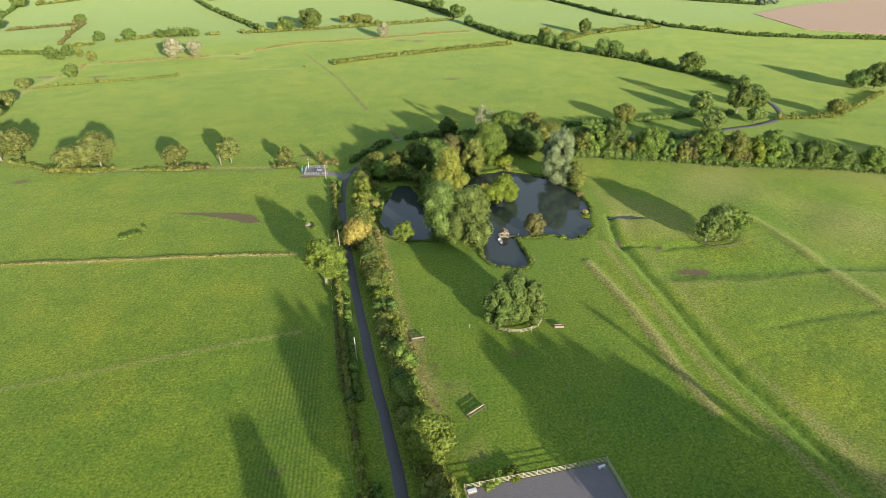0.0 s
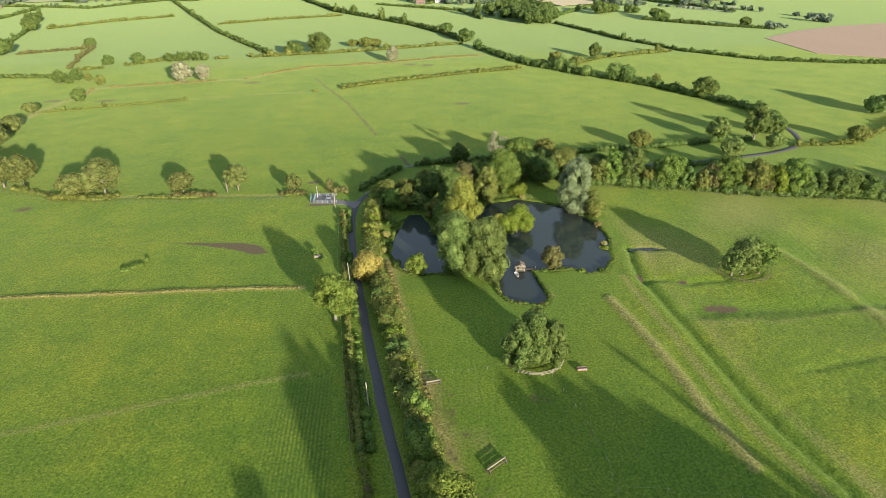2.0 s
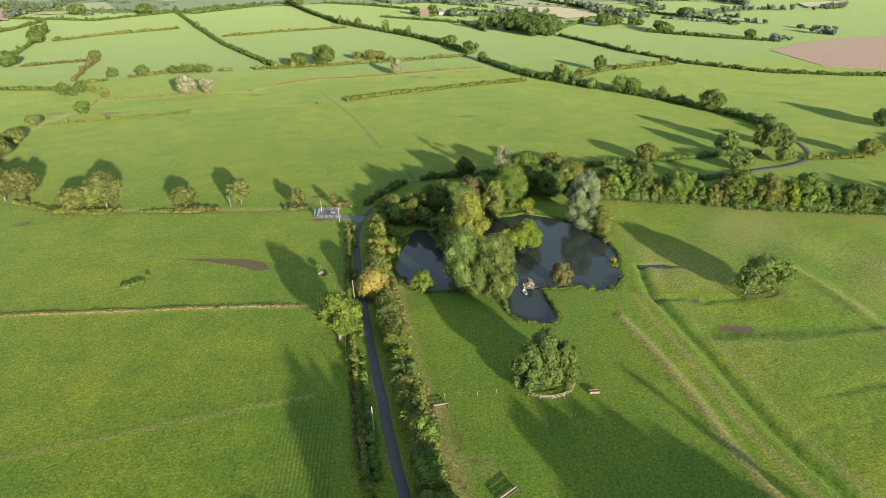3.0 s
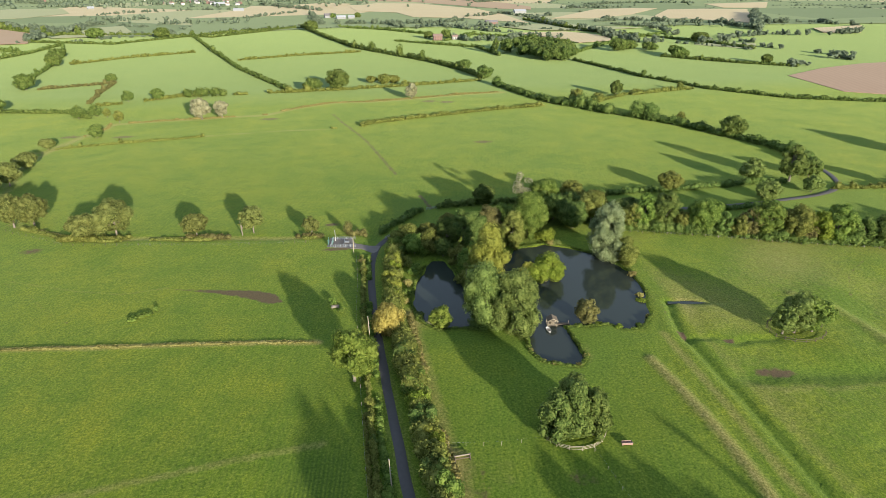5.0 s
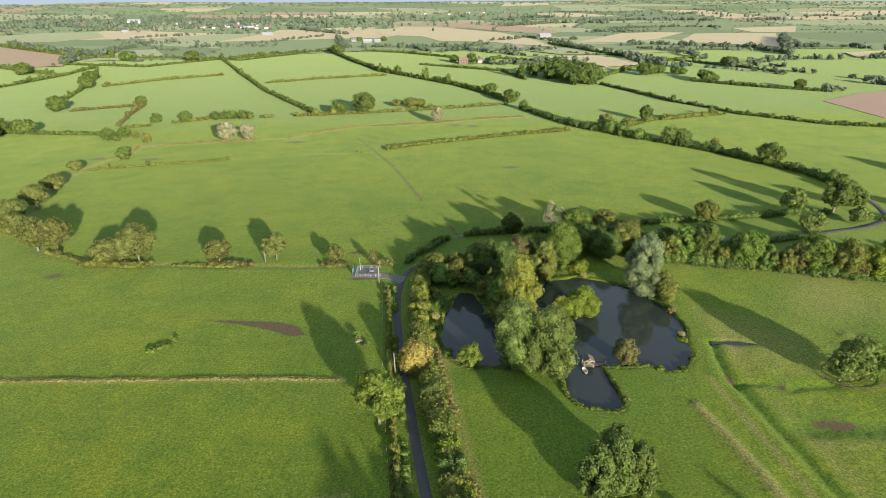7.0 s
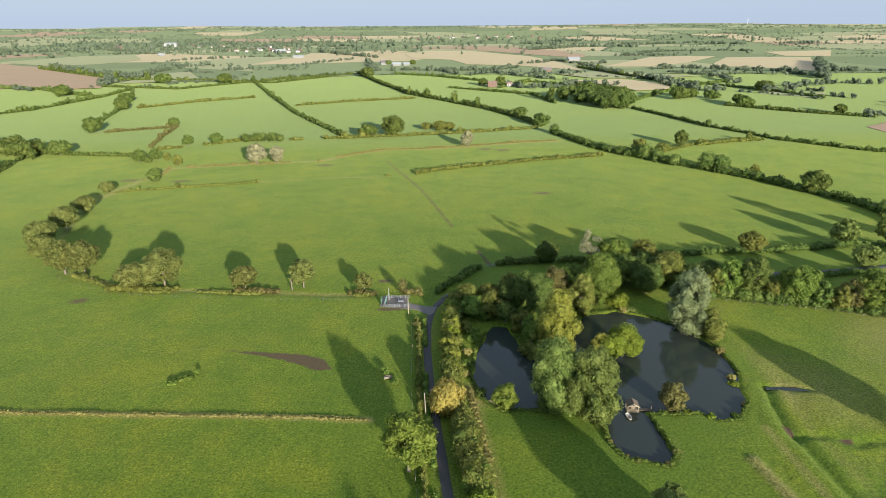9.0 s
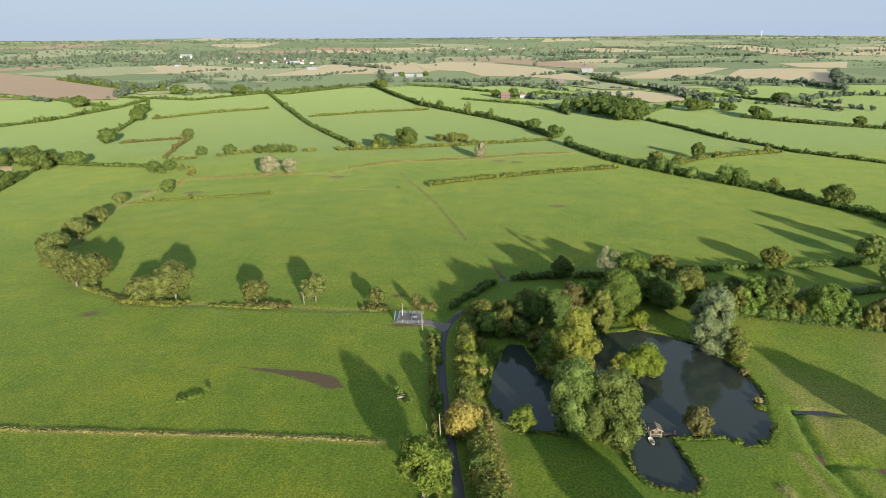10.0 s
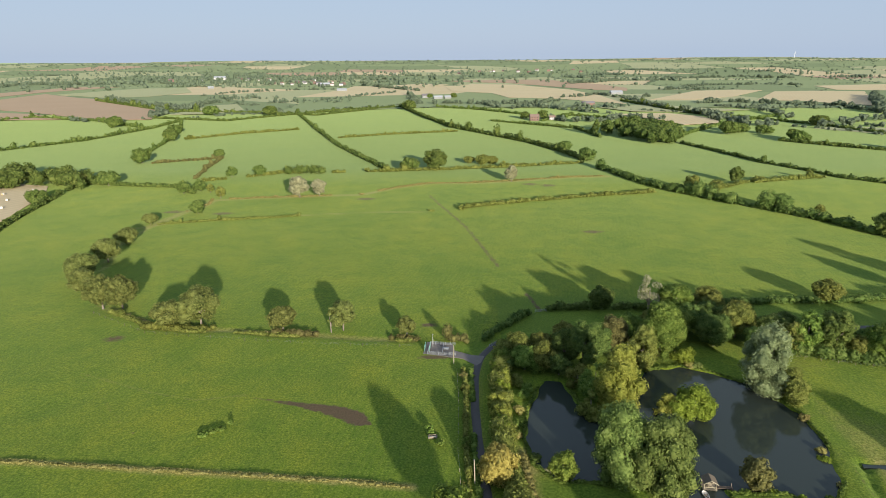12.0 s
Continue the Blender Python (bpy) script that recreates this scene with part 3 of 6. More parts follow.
def build_ground():
    gx, gy = spread(-130, 170, 0.9, -340, 330, 4.0, -5000, 5000), spread(66, 262, 0.9, 0, 620, 4.0, -900, 5000)
    X, Y = np.meshgrid(gx, gy)
    Z = height_at(X, Y)
    # tussocks
    fine = (X > -130) * (X < 170) * (Y > 66) * (Y < 262) * smooth(2.2, 4.0, line_distance(X, Y, LANE)) * smooth(0.5, 2.0, signed_pond(X, Y))
    Z = Z + fine * RNG.normal(size=Z.shape) * (0.013 + 0.035 * smooth(58, 66, X) * (1 - smooth(205, 225, Y)) + 0.015 * smooth(7, 9, X) * (1 - smooth(18, 24, X)))
    verts = np.stack([X, Y, Z], -1).reshape(-1, 3)
    i = np.arange(len(gx) * len(gy)).reshape(len(gy), len(gx))
    faces = np.stack([i[:-1, :-1], i[:-1, 1:], i[1:, 1:], i[1:, :-1]], -1).reshape(-1, 4)
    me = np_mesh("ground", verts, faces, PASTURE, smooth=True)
    x, y = X.ravel(), Y.ravel()

    def near(line, w):
        return np.exp(-(line_distance(x, y, line) / w) ** 2)

    # dry rough grass on banks and along ditches
    rough = 1.0 * near(BANK, 2.1) + 0.38 * near(EAST_BANK, 2.4) + 0.28 * near(TERRACE_LIP, 1.2) + 0.75 * near([(p[0] - 5.2, p[1] - 1.0) for p in DITCH[2:]], 1.8) + 0.35 * near([(p[0] + 5.0, p[1]) for p in DITCH], 2.5) + 1.0 * near(GRASS_BANK, 1.6) + 0.58 * near(GRASS_BAND, 1.7) + 0.5 * near([(-128, 220), (-101, 209), (-86, 205), (-72, 208)], 0.9) + 0.8 * near([(-200, 379), (-186, 394), (-165, 400), (-127, 409), (-77, 420), (-24, 424)], 2.2)
    rough += 0.75 * near(STREAM, 2.6) + 1.0 * near(STREAM_NORTH, 3.8) + 0.5 * near(LANE, 3.4) + 0.7 * near([(p[0] + 10.8, p[1]) for p in LANE[4:12]], 2.6)
    rough += (0.36 + 0.2 * smooth(138, 165, y)) * smooth(84, 92, x) * (1 - 0.75 * near(TERRACE, 3.5)) * (1 - 0.6 * near(LEDGE, 3.0)) * (1 - smooth(225, 240, y)) * (x < 400) * (0.75 + 0.5 * wobble(x, y, 11.0, 1.0))
    rough += 0.22 * (line_distance(x, y, [(-250, 500), (110, 560)]) < 45) * (0.6 + 0.6 * wobble(x, y, 23.0))
    rough += 0.42 * smooth(7, 10, x) * (1 - smooth(20, 27, x)) * (y > 80) * (y < 123) * (0.7 + 0.6 * wobble(x, y, 3.0, 2.0))
    sp = signed_pond(x, y)
    rough += 0.35 * np.exp(-((sp - 1.5) / 1.6) ** 2) * (0.5 + 0.8 * wobble(x, y, 4.0))
    # bare and poached soil
    mud = np.zeros_like(x)
    MUD = [(-73.6, 207.6), (-58.0, 204.9), (-43.5, 202.7), (-36.0, 199.4), (-33.5, 193.6), (-38.5, 192.7), (-44.2, 196.7), (-57.4, 202.3)]
    md = line_distance(x, y, MUD, True)
    mud = np.maximum(mud, 1.0 - smooth(-1.3, 1.3, np.where(inside(x, y, MUD), -md, md)))
    for cx, cy, rx, ry in ((-131.0, 244.2, 4, 2.6), (-21.2, 256.4, 3.5, 2), (64.3, 377.8, 7, 4), (-190.3, 422.7, 8, 4.5), (-157.1, 418.9, 8, 4.5), (44.5, 506.5, 7, 5), (57.7, 502.0, 7, 5), (-73.0, 458.4, 8, 4.5), (13.0, 111.0, 2.5, 3.0), (17.0, 103.0, 3.0, 2.2), (13.5, 98.0, 2.0, 4.0), (19.0, 88.5, 3.5, 2.0), (97.8, 140.4, 6.5, 2.4), (92.0, 178.2, 6.5, 1.0), (93.6, 155.6, 2.2, 1.3), (82.0, 160.5, 1.2, 2.4), (14.5, 108.5, 3.2, 5.5), (36.0, 112.0, 5.0, 4.0), (-19.5, 84.0, 4.0, 2.0), (-18, 231.5, 7, 1.6)):
        q = ((x - cx) / rx) ** 2 + ((y - cy) / ry) ** 2
        mud = np.maximum(mud, (0.6 if (cx, cy) in ((14.5, 108.5), (36.0, 112.0), (-19.5, 84.0), (13.0, 111.0), (17.0, 103.0), (13.5, 98.0), (19.0, 88.5)) else 1.0) * np.exp(-q * 0.7))
    for line, w, k in (([(-30.0, 468.7), (-5.8, 389.0), (8.7, 319.6)], 2.2, 0.75), ([(-137.5, 225.9), (-119.8, 212.2), (-93.1, 186.3)], 0.7, 0.6), ([(170.8, 198.9), (156.7, 189.0), (145.1, 173.6)], 0.9, 0.6), ([(79.5, 186.0), (83.5, 177.0), (82.0, 168.0)], 0.8, 0.6), ([(-152, 230), (-116, 209), (-92, 204)], 0.6, 0.5), ([(-128, 216), (-108, 199), (-97, 188)], 0.5, 0.5), ([(42.0, 118.0), (43.8, 100.0), (44.0, 84.0)], 0.6, 0.56), ([(21.2, 270.0), (19.4, 279.0), (17.5, 287.0)], 1.5, 0.9)):
        mud = np.maximum(mud, k * np.exp(-(line_distance(x, y, line) / w) ** 2))
    mud = np.maximum(mud, 0.9 * (1 - smooth(-1.4, -0.5, sp)))
    # trodden paddock between the lane hedge and the pasture
    mud = np.maximum(mud, (0.46 + 0.08 * wobble(x, y, 4.0, 3.0)) * smooth(8, 11, x) * (1 - smooth(18, 33, x + 0.3 * (y - 100))) * smooth(74, 82, y) * (1 - smooth(117, 123, y)))
    # lush, darker growth
    lush = 0.5 * (x > 6) * (x < 76) * (y < 172) * (y > 60) * (1 - smooth(60, 76, x)) + 0.75 * near(LANE, 4.5) + 0.9 * near(DITCH, 1.8) + 1.0 * near(TERRACE, 3.2) + 0.6 * near(HOLLOW, 1.6) + 0.6 * near(LEDGE, 2.0)
    lush += 0.6 * np.exp(-((sp - 4) / 4) ** 2) + 0.35 * (x < -8) * (x > -28) * (y < 230)
    lush += 0.8 * (x > 5) * (x < 230) * (y > 244) * (y < 283)
    ruts = smooth(-30, -20, x) * (1 - smooth(-13, -10, x)) * (1 - smooth(115, 135, y)) * (y > 40) + 0.03
    cover = np.stack([np.clip(rough, 0, 1), np.clip(mud, 0, 1), np.clip(lush, 0, 1), ruts], -1).astype(np.float32)
    me.attributes.new("cover", "FLOAT_COLOR", "POINT").data.foreach_set("color", cover.ravel())
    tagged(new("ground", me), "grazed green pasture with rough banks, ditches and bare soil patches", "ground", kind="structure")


build_ground()


def ribbon(name, line, width, mat, lift, label, category="road"):
    """A surfaced strip with slightly sunken edges, smoothed through its points."""
    pts = [Vector((*p, 0)) for p in line]
    dense = []
    for k in range(len(pts) - 1):
        p0, p1, p2, p3 = pts[max(k - 1, 0)], pts[k], pts[k + 1], pts[min(k + 2, len(pts) - 1)]
        n = max(2, int((p2 - p1).length / 1.5))
        for s in range(n):
            t = s / n
            dense.append(0.5 * ((2 * p1) + (p2 - p0) * t + (2 * p0 - 5 * p1 + 4 * p2 - p3) * t * t + (3 * p1 - p0 - 3 * p2 + p3) * t**3))
    dense.append(pts[-1])
    vs, fs = [], []
    for k, p in enumerate(dense):
        d = (dense[min(k + 1, len(dense) - 1)] - dense[max(k - 1, 0)]).normalized()
        side = Vector((d.y, -d.x, 0))
        for f, dz in ((-0.5, -0.12), (-0.44, 0.0), (0.0, 0.03), (0.44, 0.0), (0.5, -0.12)):
            w = width * (1 + 0.04 * math.sin(k * 0.7 + f * 9) + 0.03 * math.sin(k * 0.23))
            q = p + side * f * w
            vs.append((q.x, q.y, float(height_at(q.x, q.y)) * 0.5 + lift + dz))
    for k in range(len(dense) - 1):
        for s in range(4):
            fs.append([k * 5 + s, k * 5 + s + 1, k * 5 + s + 6, k * 5 + s + 5])
    return tagged(new(name, np_mesh(name, vs, fs, mat, smooth=True)), label, category, kind="structure")


def sheet(name, outline, mat, lift, label, category, kind="structure", step=0.0):
    """A flat piece of ground with a real edge."""
    bm = bmesh.new()
    vs = [bm.verts.new((x, y, lift)) for x, y in outline]
    f = bm.faces.new(vs)
    if f.normal.z < 0:
        f.normal_flip()
    ex = bmesh.ops.extrude_face_region(bm, geom=[f])
    bmesh.ops.translate(bm, verts=[v for v in ex["geom"] if isinstance(v, bmesh.types.BMVert)], vec=(0, 0, -0.25))
    bmesh.ops.recalc_face_normals(bm, faces=bm.faces[:])
    me = bpy.data.meshes.new(name)
    bm.to_mesh(me)
    bm.free()
    me.materials.append(mat)
    return tagged(new(name, me), label, category, kind=kind)


ribbon("road", LANE, 2.4, ASPHALT, 0.1, "narrow grey asphalt country lane")
ribbon("road", ROAD_EAST, 2.8, ASPHALT, 0.2, "asphalt road curving between hedges")
sheet("pavement", [(-22.0, 234.0), (-18.4, 233.0), (-9.0, 230.6), (-4.6, 226.0), (-3.0, 228.0), (-1.8, 232.4), (-6.0, 233.0), (-11.5, 236.0), (-12.3, 241.2), (-21.0, 242.4)], CONCRETE, 0.13, "bare concrete hardstanding beside the lane", "hardstanding")


def build_water():
    bm = bmesh.new()
    gx, gy = np.arange(2, 90.1, 2.0), np.arange(144, 234.1, 2.0)
    X, Y = np.meshgrid(gx, gy)
    i = np.arange(X.size).reshape(X.shape)
    faces = np.stack([i[:-1, :-1], i[:-1, 1:], i[1:, 1:], i[1:, :-1]], -1).reshape(-1, 4)
    cx, cy = X.ravel()[faces].mean(1), Y.ravel()[faces].mean(1)
    faces = faces[signed_pond(cx, cy) < 3.4]
    bm.free()
    return np_mesh("water", np.stack([X.ravel(), Y.ravel(), np.full(X.size, -0.42)], -1), faces, WATER, smooth=True)


tagged(new("water", build_water()), "still dark pond water reflecting the sky", "water", kind="structure")

sheet("puddle", [(86.2, 178.0), (90.0, 177.4), (95.0, 176.7), (98.6, 176.9), (95.0, 178.0), (92.0, 178.7), (88.5, 178.9), (86.6, 179.2)], WATER, -0.26, "shallow sky-reflecting puddle in a ditch", "puddle")

# ---- the trees round the pond ----
POND_TREES = "trees round the pond"
for row in (
    (26.8, 172.6, 21.2, 7.4, "poplar", "tall grey-green poplar with dense upright crown by the pond", "tall"),
    (35.0, 168.0, 20.6, 7.0, "poplar", "tall grey-green poplar with dense upright crown by the pond", "tall"),
    (33.4, 200.5, 20.5, 7.0, "yellow", "tall tree with yellowing leaves beside the pond", "tall"),
    (46.0, 198.8, 8.5, 3.6, "yellow", "small yellowing shrub at the water's edge", "bush"),
    (52.4, 197.2, 12.0, 6.5, "lime", "bright yellow-green willow growing at the water", "bush"),
    (55.0, 233.5, 18.8, 7.6, "green", "tall green tree behind the pond", "tall"),
    (47.5, 226.0, 14.0, 4.6, "olive", "olive-green tree behind the pond", "tall"),
    (40.1, 235.0, 13.5, 5.6, "brown", "tree with browning autumn leaves behind the pond", None),
    (28.7, 224.0, 16.3, 6.1, "dark", "dark green tree on the pond bank", None),
    (22.5, 226.0, 12.8, 5.0, "dark", "dark green tree on the pond bank", None),
    (16.4, 231.6, 9.0, 4.7, "olive", "low spreading olive-green tree near the lane", None),
    (9.1, 232.0, 8.4, 5.0, "olive", "low spreading olive-green tree near the lane", None),
    (28.5, 208.0, 11.5, 5.0, "green", "rounded green willow on the wooded spit", "bush"),
    (25.5, 199.0, 9.5, 4.0, "olive", "olive-green shrub on the wooded spit", "bush"),
    (31.5, 182.0, 9.5, 4.6, "poplar", "grey-green young poplar on the wooded spit", "tall"),
    (10.5, 224.0, 8.0, 4.6, "green", "leafy green tree on the pond bank", None),
    (16.0, 223.5, 9.5, 4.8, "olive", "olive-green tree on the pond bank", None),
    (33.5, 231.0, 13.0, 5.6, "dark", "dark green tree on the pond bank", None),
    (25.0, 236.0, 10.5, 5.4, "olive", "olive-green tree behind the pond", None),
    (47.0, 241.0, 13.0, 6.0, "green", "leafy green tree in the belt behind the pond", None),
    (56.0, 244.0, 12.5, 6.0, "olive", "olive-green tree in the belt behind the pond", None),
    (70.5, 250.5, 12.5, 6.2, "dark", "dark green tree in the belt behind the pond", None),
    (79.0, 255.0, 12.0, 6.0, "dark", "dark green tree in the belt behind the pond", None),
    (90.0, 256.0, 11.0, 6.0, "olive", "olive-green tree in the belt behind the pond", None),
    (102.0, 248.0, 10.5, 5.5, "dark", "dark green tree in the belt behind the pond", None),
    (111.0, 244.0, 9.5, 5.5, "olive", "olive-green tree in the belt behind the pond", None),
    (88.0, 236.5, 10.5, 5.0, "dark", "dark green tree in the belt behind the pond", None),
    (13.5, 222.5, 6.5, 3.8, "green", "low green willow over the water", "bush"),
    (20.5, 220.5, 7.5, 3.8, "dark", "dark green tree on the pond bank", None),
    (25.0, 214.5, 8.0, 4.0, "olive", "olive-green shrub on the wooded spit", "bush"),
    (4.0, 222.0, 5.0, 3.0, "dark", "dark green shrub between lane and pond", "bush"),
    (7.0, 214.0, 4.0, 2.6, "olive", "olive-green shrub between lane and pond", "bush"),
    (45.3, 272.3, 9.1, 5.2, "dark", "dark round tree at the field edge", None),
    (59.9, 261.8, 17.3, 5.0, "pale", "half-bare tree with dead upper branches", "loose"),
    (70.0, 262.6, 15.4, 7.1, "green", "broad green tree in the belt behind the pond", None),
    (83.2, 266.0, 12.6, 6.1, "olive", "olive-green tree in the belt behind the pond", None),
    (75.5, 240.5, 12.7, 6.6, "dark", "dark green tree in the belt behind the pond", None),
    (85.5, 247.1, 14.2, 6.8, "olive", "olive-green tree in the belt behind the pond", None),
    (65.0, 247.0, 13.0, 6.2, "green", "leafy green tree in the belt behind the pond", None),
    (60.6, 229.0, 7.0, 4.6, "lime", "low yellow-green bush on the pond bank", "bush"),
    (96.0, 243.0, 12.0, 6.0, "dark", "dark green tree in the belt behind the pond", None),
    (78.8, 212.0, 20.7, 7.4, "grey", "silvery grey-green willow leaning over the pond", "tall"),
    (84.5, 206.5, 10.6, 5.6, "olive", "dense olive bush under the silvery willow", "bush"),
    (13.9, 173.4, 7.2, 3.6, "fresh", "small round green tree on the pond bank", "round"),
    (57.0, 170.0, 9.0, 3.7, "brown", "rounded browning small tree by the footbridge", None),
):
    x, y, h, r, leaf, label, shape = row
    h = h * 0.88 if "belt behind" in label else h
    tree(x, y, h, r, leaf, label, shape, size=0.42, group=POND_TREES)

# ---- the belt of trees along the right-hand pasture ----
for x, y, h, r, leaf in (
    (98.2, 236.2, 11.5, 4.4, "olive"), (103.2, 235.2, 15.3, 4.8, "green"), (110.5, 233.9, 16.9, 6.5, "oak"), (117.0, 231.7, 8.5, 4.0, "olive"),
    (124.7, 228.7, 15.1, 7.1, "green"), (131.7, 225.9, 9.9, 4.2, "dark"), (136.5, 223.0, 9.2, 4.4, "olive"), (146.3, 220.9, 15.4, 6.6, "green"),
    (155.6, 217.0, 14.4, 6.4, "olive"), (164.1, 215.1, 12.6, 4.6, "lime"), (170.2, 213.5, 15.6, 6.2, "green"), (178.5, 211.0, 11.5, 5.0, "dark"),
    (186.7, 207.5, 12.8, 7.0, "oak"), (197.1, 205.7, 10.5, 4.9, "dark"), (207.8, 201.6, 10.8, 5.4, "green"), (218.0, 198.6, 11.5, 5.8, "olive"), (229.0, 195.5, 12.5, 6.0, "oak"), (241.0, 192.0, 11.0, 6.0, "green"), (140.5, 222.5, 12.0, 4.6, "brown"), (160.0, 216.5, 8.0, 4.0, "brown"),
):
    tree(x, y, h, r, leaf, {"olive": "olive-green tree in a belt beside the pasture", "green": "leafy green tree in a belt beside the pasture", "oak": "broad oak in a belt beside the pasture", "dark": "dark green tree in a belt beside the pasture", "lime": "yellow-green tree in a belt beside the pasture", "brown": "browning tree in a belt beside the pasture"}[leaf], "round" if leaf != "lime" else "tall", size=0.5, group="tree belt")
hedge([(92.0, 236.5), (124.1, 227.2), (150.8, 217.0), (172.4, 211.4), (212.6, 199.2), (245.0, 189.0)], 4.6, 4.2, "dark", "dense dark undergrowth below the tree belt", 0.6, 0.4)

# ---- single trees ----
tree(-10.8, 150.4, 15.4, 6.4, "fresh", "broad green tree standing beside the lane", "round", 0.46)
tree(-1.2, 171.2, 9.2, 5.0, "golden", "small golden willow in the lane hedge", "weeping", 0.42)
for row in ((38.2, 124.6, 14.6, 5.0, "oak"), (34.2, 124.6, 12.5, 4.6, "dark"), (42.5, 124.2, 12.0, 4.4, "oak"), (38.8, 128.4, 13.5, 4.8, "poplar")):
    tree(*row, "willow in a fenced clump on the pasture", "tall", 0.42, group="fenced clump")
for row in ((114.0, 157.0, 12.6, 5.0, "poplar"), (119.2, 156.6, 11.4, 4.8, "green"), (110.4, 157.0, 9.8, 4.0, "poplar"), (116.5, 159.5, 12.0, 4.8, "poplar")):
    tree(*row, "tree in a round fenced clump on the pasture", "round", 0.46, group="round clump")
for x, y, h, r, leaf in ((135.5, 279.8, 8.8, 5.8, "olive"), (179.9, 285.0, 12.1, 6.0, "poplar"), (199.7, 284.3, 18.5, 6.8, "oak"), (174.0, 261.5, 8.7, 6.1, "poplar"), (199.4, 267.8, 8.7, 4.9, "poplar"), (247.5, 270.8, 9.2, 5.8, "olive"), (306.1, 314.4, 15.7, 7.5, "dark"), (298.0, 318.0, 11.0, 7.0, "dark"), (214.0, 290.0, 9.0, 6.0, "oak")):
    tree(x, y, h, r, leaf, "hedgerow tree beside the eastern road", "round", 0.7, group="roadside trees")
for x, y, h, r, leaf in ((219.6, 369.7, 13.5, 8.4, "oak"), (188.5, 426.1, 10.3, 9.0, "dark"), (156.0, 479.3, 12.0, 6.5, "olive"), (199.5, 509.5, 12.6, 5.8, "oak"), (209.2, 415.4, 6.8, 3.0, "olive"), (175.4, 484.3, 7.3, 5.5, "olive")):
    tree(x, y, h, r, leaf, "tree standing in the long boundary hedge", "round", 0.95, group="boundary hedge trees")
for x, y, h, r in ((-175.0, 300.9, 12.7, 6.8), (-149.6, 270.5, 14.4, 6.1), (-141.8, 270.6, 13.7, 6.6), (-115.5, 254.4, 10.2, 6.2), (-104.5, 255.4, 14.4, 7.7), (-73.1, 251.0, 9.6, 4.8), (-51.4, 251.1, 11.8, 5.0), (-28.3, 246.8, 8.2, 3.2), (-178.4, 326.3, 12.4, 6.8), (-184.4, 356.2, 8.2, 6.0), (-190.7, 393.8, 6.7, 4.1), (-166.0, 286.0, 11.0, 5.5)):
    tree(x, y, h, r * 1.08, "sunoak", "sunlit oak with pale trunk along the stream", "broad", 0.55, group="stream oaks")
tree(-55.5, 249.6, 9.0, 1.6, "olive", "thin half-bare tree along the stream", "loose", 0.5, density=0.5)
for x, y, h, r, leaf in ((-119.8, 463.7, 15.0, 7.8, "pale"), (-106.7, 467.1, 12.0, 5.9, "pale"), (31.4, 516.7, 13.1, 5.7, "pale"), (-29.1, 566.0, 17.7, 11.0, "oak"), (-50.7, 566.3, 10.6, 8.6, "oak"), (12.8, 592.8, 8.6, 7.5, "olive"), (-300.2, 603.4, 14.3, 9.3, "oak"), (-343.3, 754.5, 12.8, 9.8, "oak"), (-372.5, 834.5, 9.2, 10.9, "oak"), (-242.1, 639.7, 7.1, 5.5, "oak"), (-205.0, 473.1, 10.1, 5.0, "oak"), (-196.5, 482.3, 9.0, 4.5, "oak"), (-188.0, 478.5, 6.9, 2.8, "olive"), (-173.9, 460.6, 8.7, 3.5, "olive"), (-172.0, 417.4, 8.9, 4.9, "oak"), (-192.5, 534.8, 9.1, 5.0, "oak"), (-171.7, 541.7, 8.8, 5.8, "oak"), (20.6, 597.5, 6.6, 6.3, "olive"), (0.4, 597.8, 6.6, 5.1, "olive"), (-292.0, 444.7, 10.2, 6.8, "oak"), (-276.3, 503.6, 11.5, 8.7, "oak"), (-298.2, 502.8, 10.7, 5.4, "olive"), (316.5, 798.0, 15.3, 11.8, "oak"), (358.8, 802.2, 10.0, 8.6, "oak"), (336.9, 813.8, 11.5, 10.5, "oak"), (366.8, 746.6, 12.4, 8.0, "oak"), (372.4, 728.4, 8.5, 4.6, "oak"), (156.4, 792.0, 19.2, 5.1, "oak"), (474.9, 889.0, 12.5, 13.1, "oak"), (-481.8, 891.7, 15.7, 11.4, "oak"), (-312.9, 1054.4, 15.3, 13.5, "oak"), (-412.2, 1058.9, 15.4, 13.0, "oak"), (-92.7, 1135.8, 17.5, 12.2, "oak"), (92.1, 985.7, 11.0, 7.5, "oak"), (120.2, 990.1, 13.0, 8.0, "oak"), (148.5, 975.2, 9.0, 6.5, "oak"), (-71.0, 1444.5, 10.0, 8.0, "oak"), (-17.2, 1451.3, 11.0, 8.0, "oak"), (362.0, 726.0, 12.5, 8.0, "oak"), (437.0, 670.0, 10.0, 6.5, "oak"), (364.0, 797.0, 9.0, 6.0, "oak"), (109.4, 612.2, 11.9, 8.4, "dark"), (98.5, 669.8, 10.2, 7.5, "dark")):
    tree(x, y, h, r, leaf, "pale greyish willow in the far meadow" if leaf == "pale" else "round field tree in a distant hedgerow", "round", 1.9 if y > 800 else 1.05 if y > 500 else 0.85, group="far field trees")

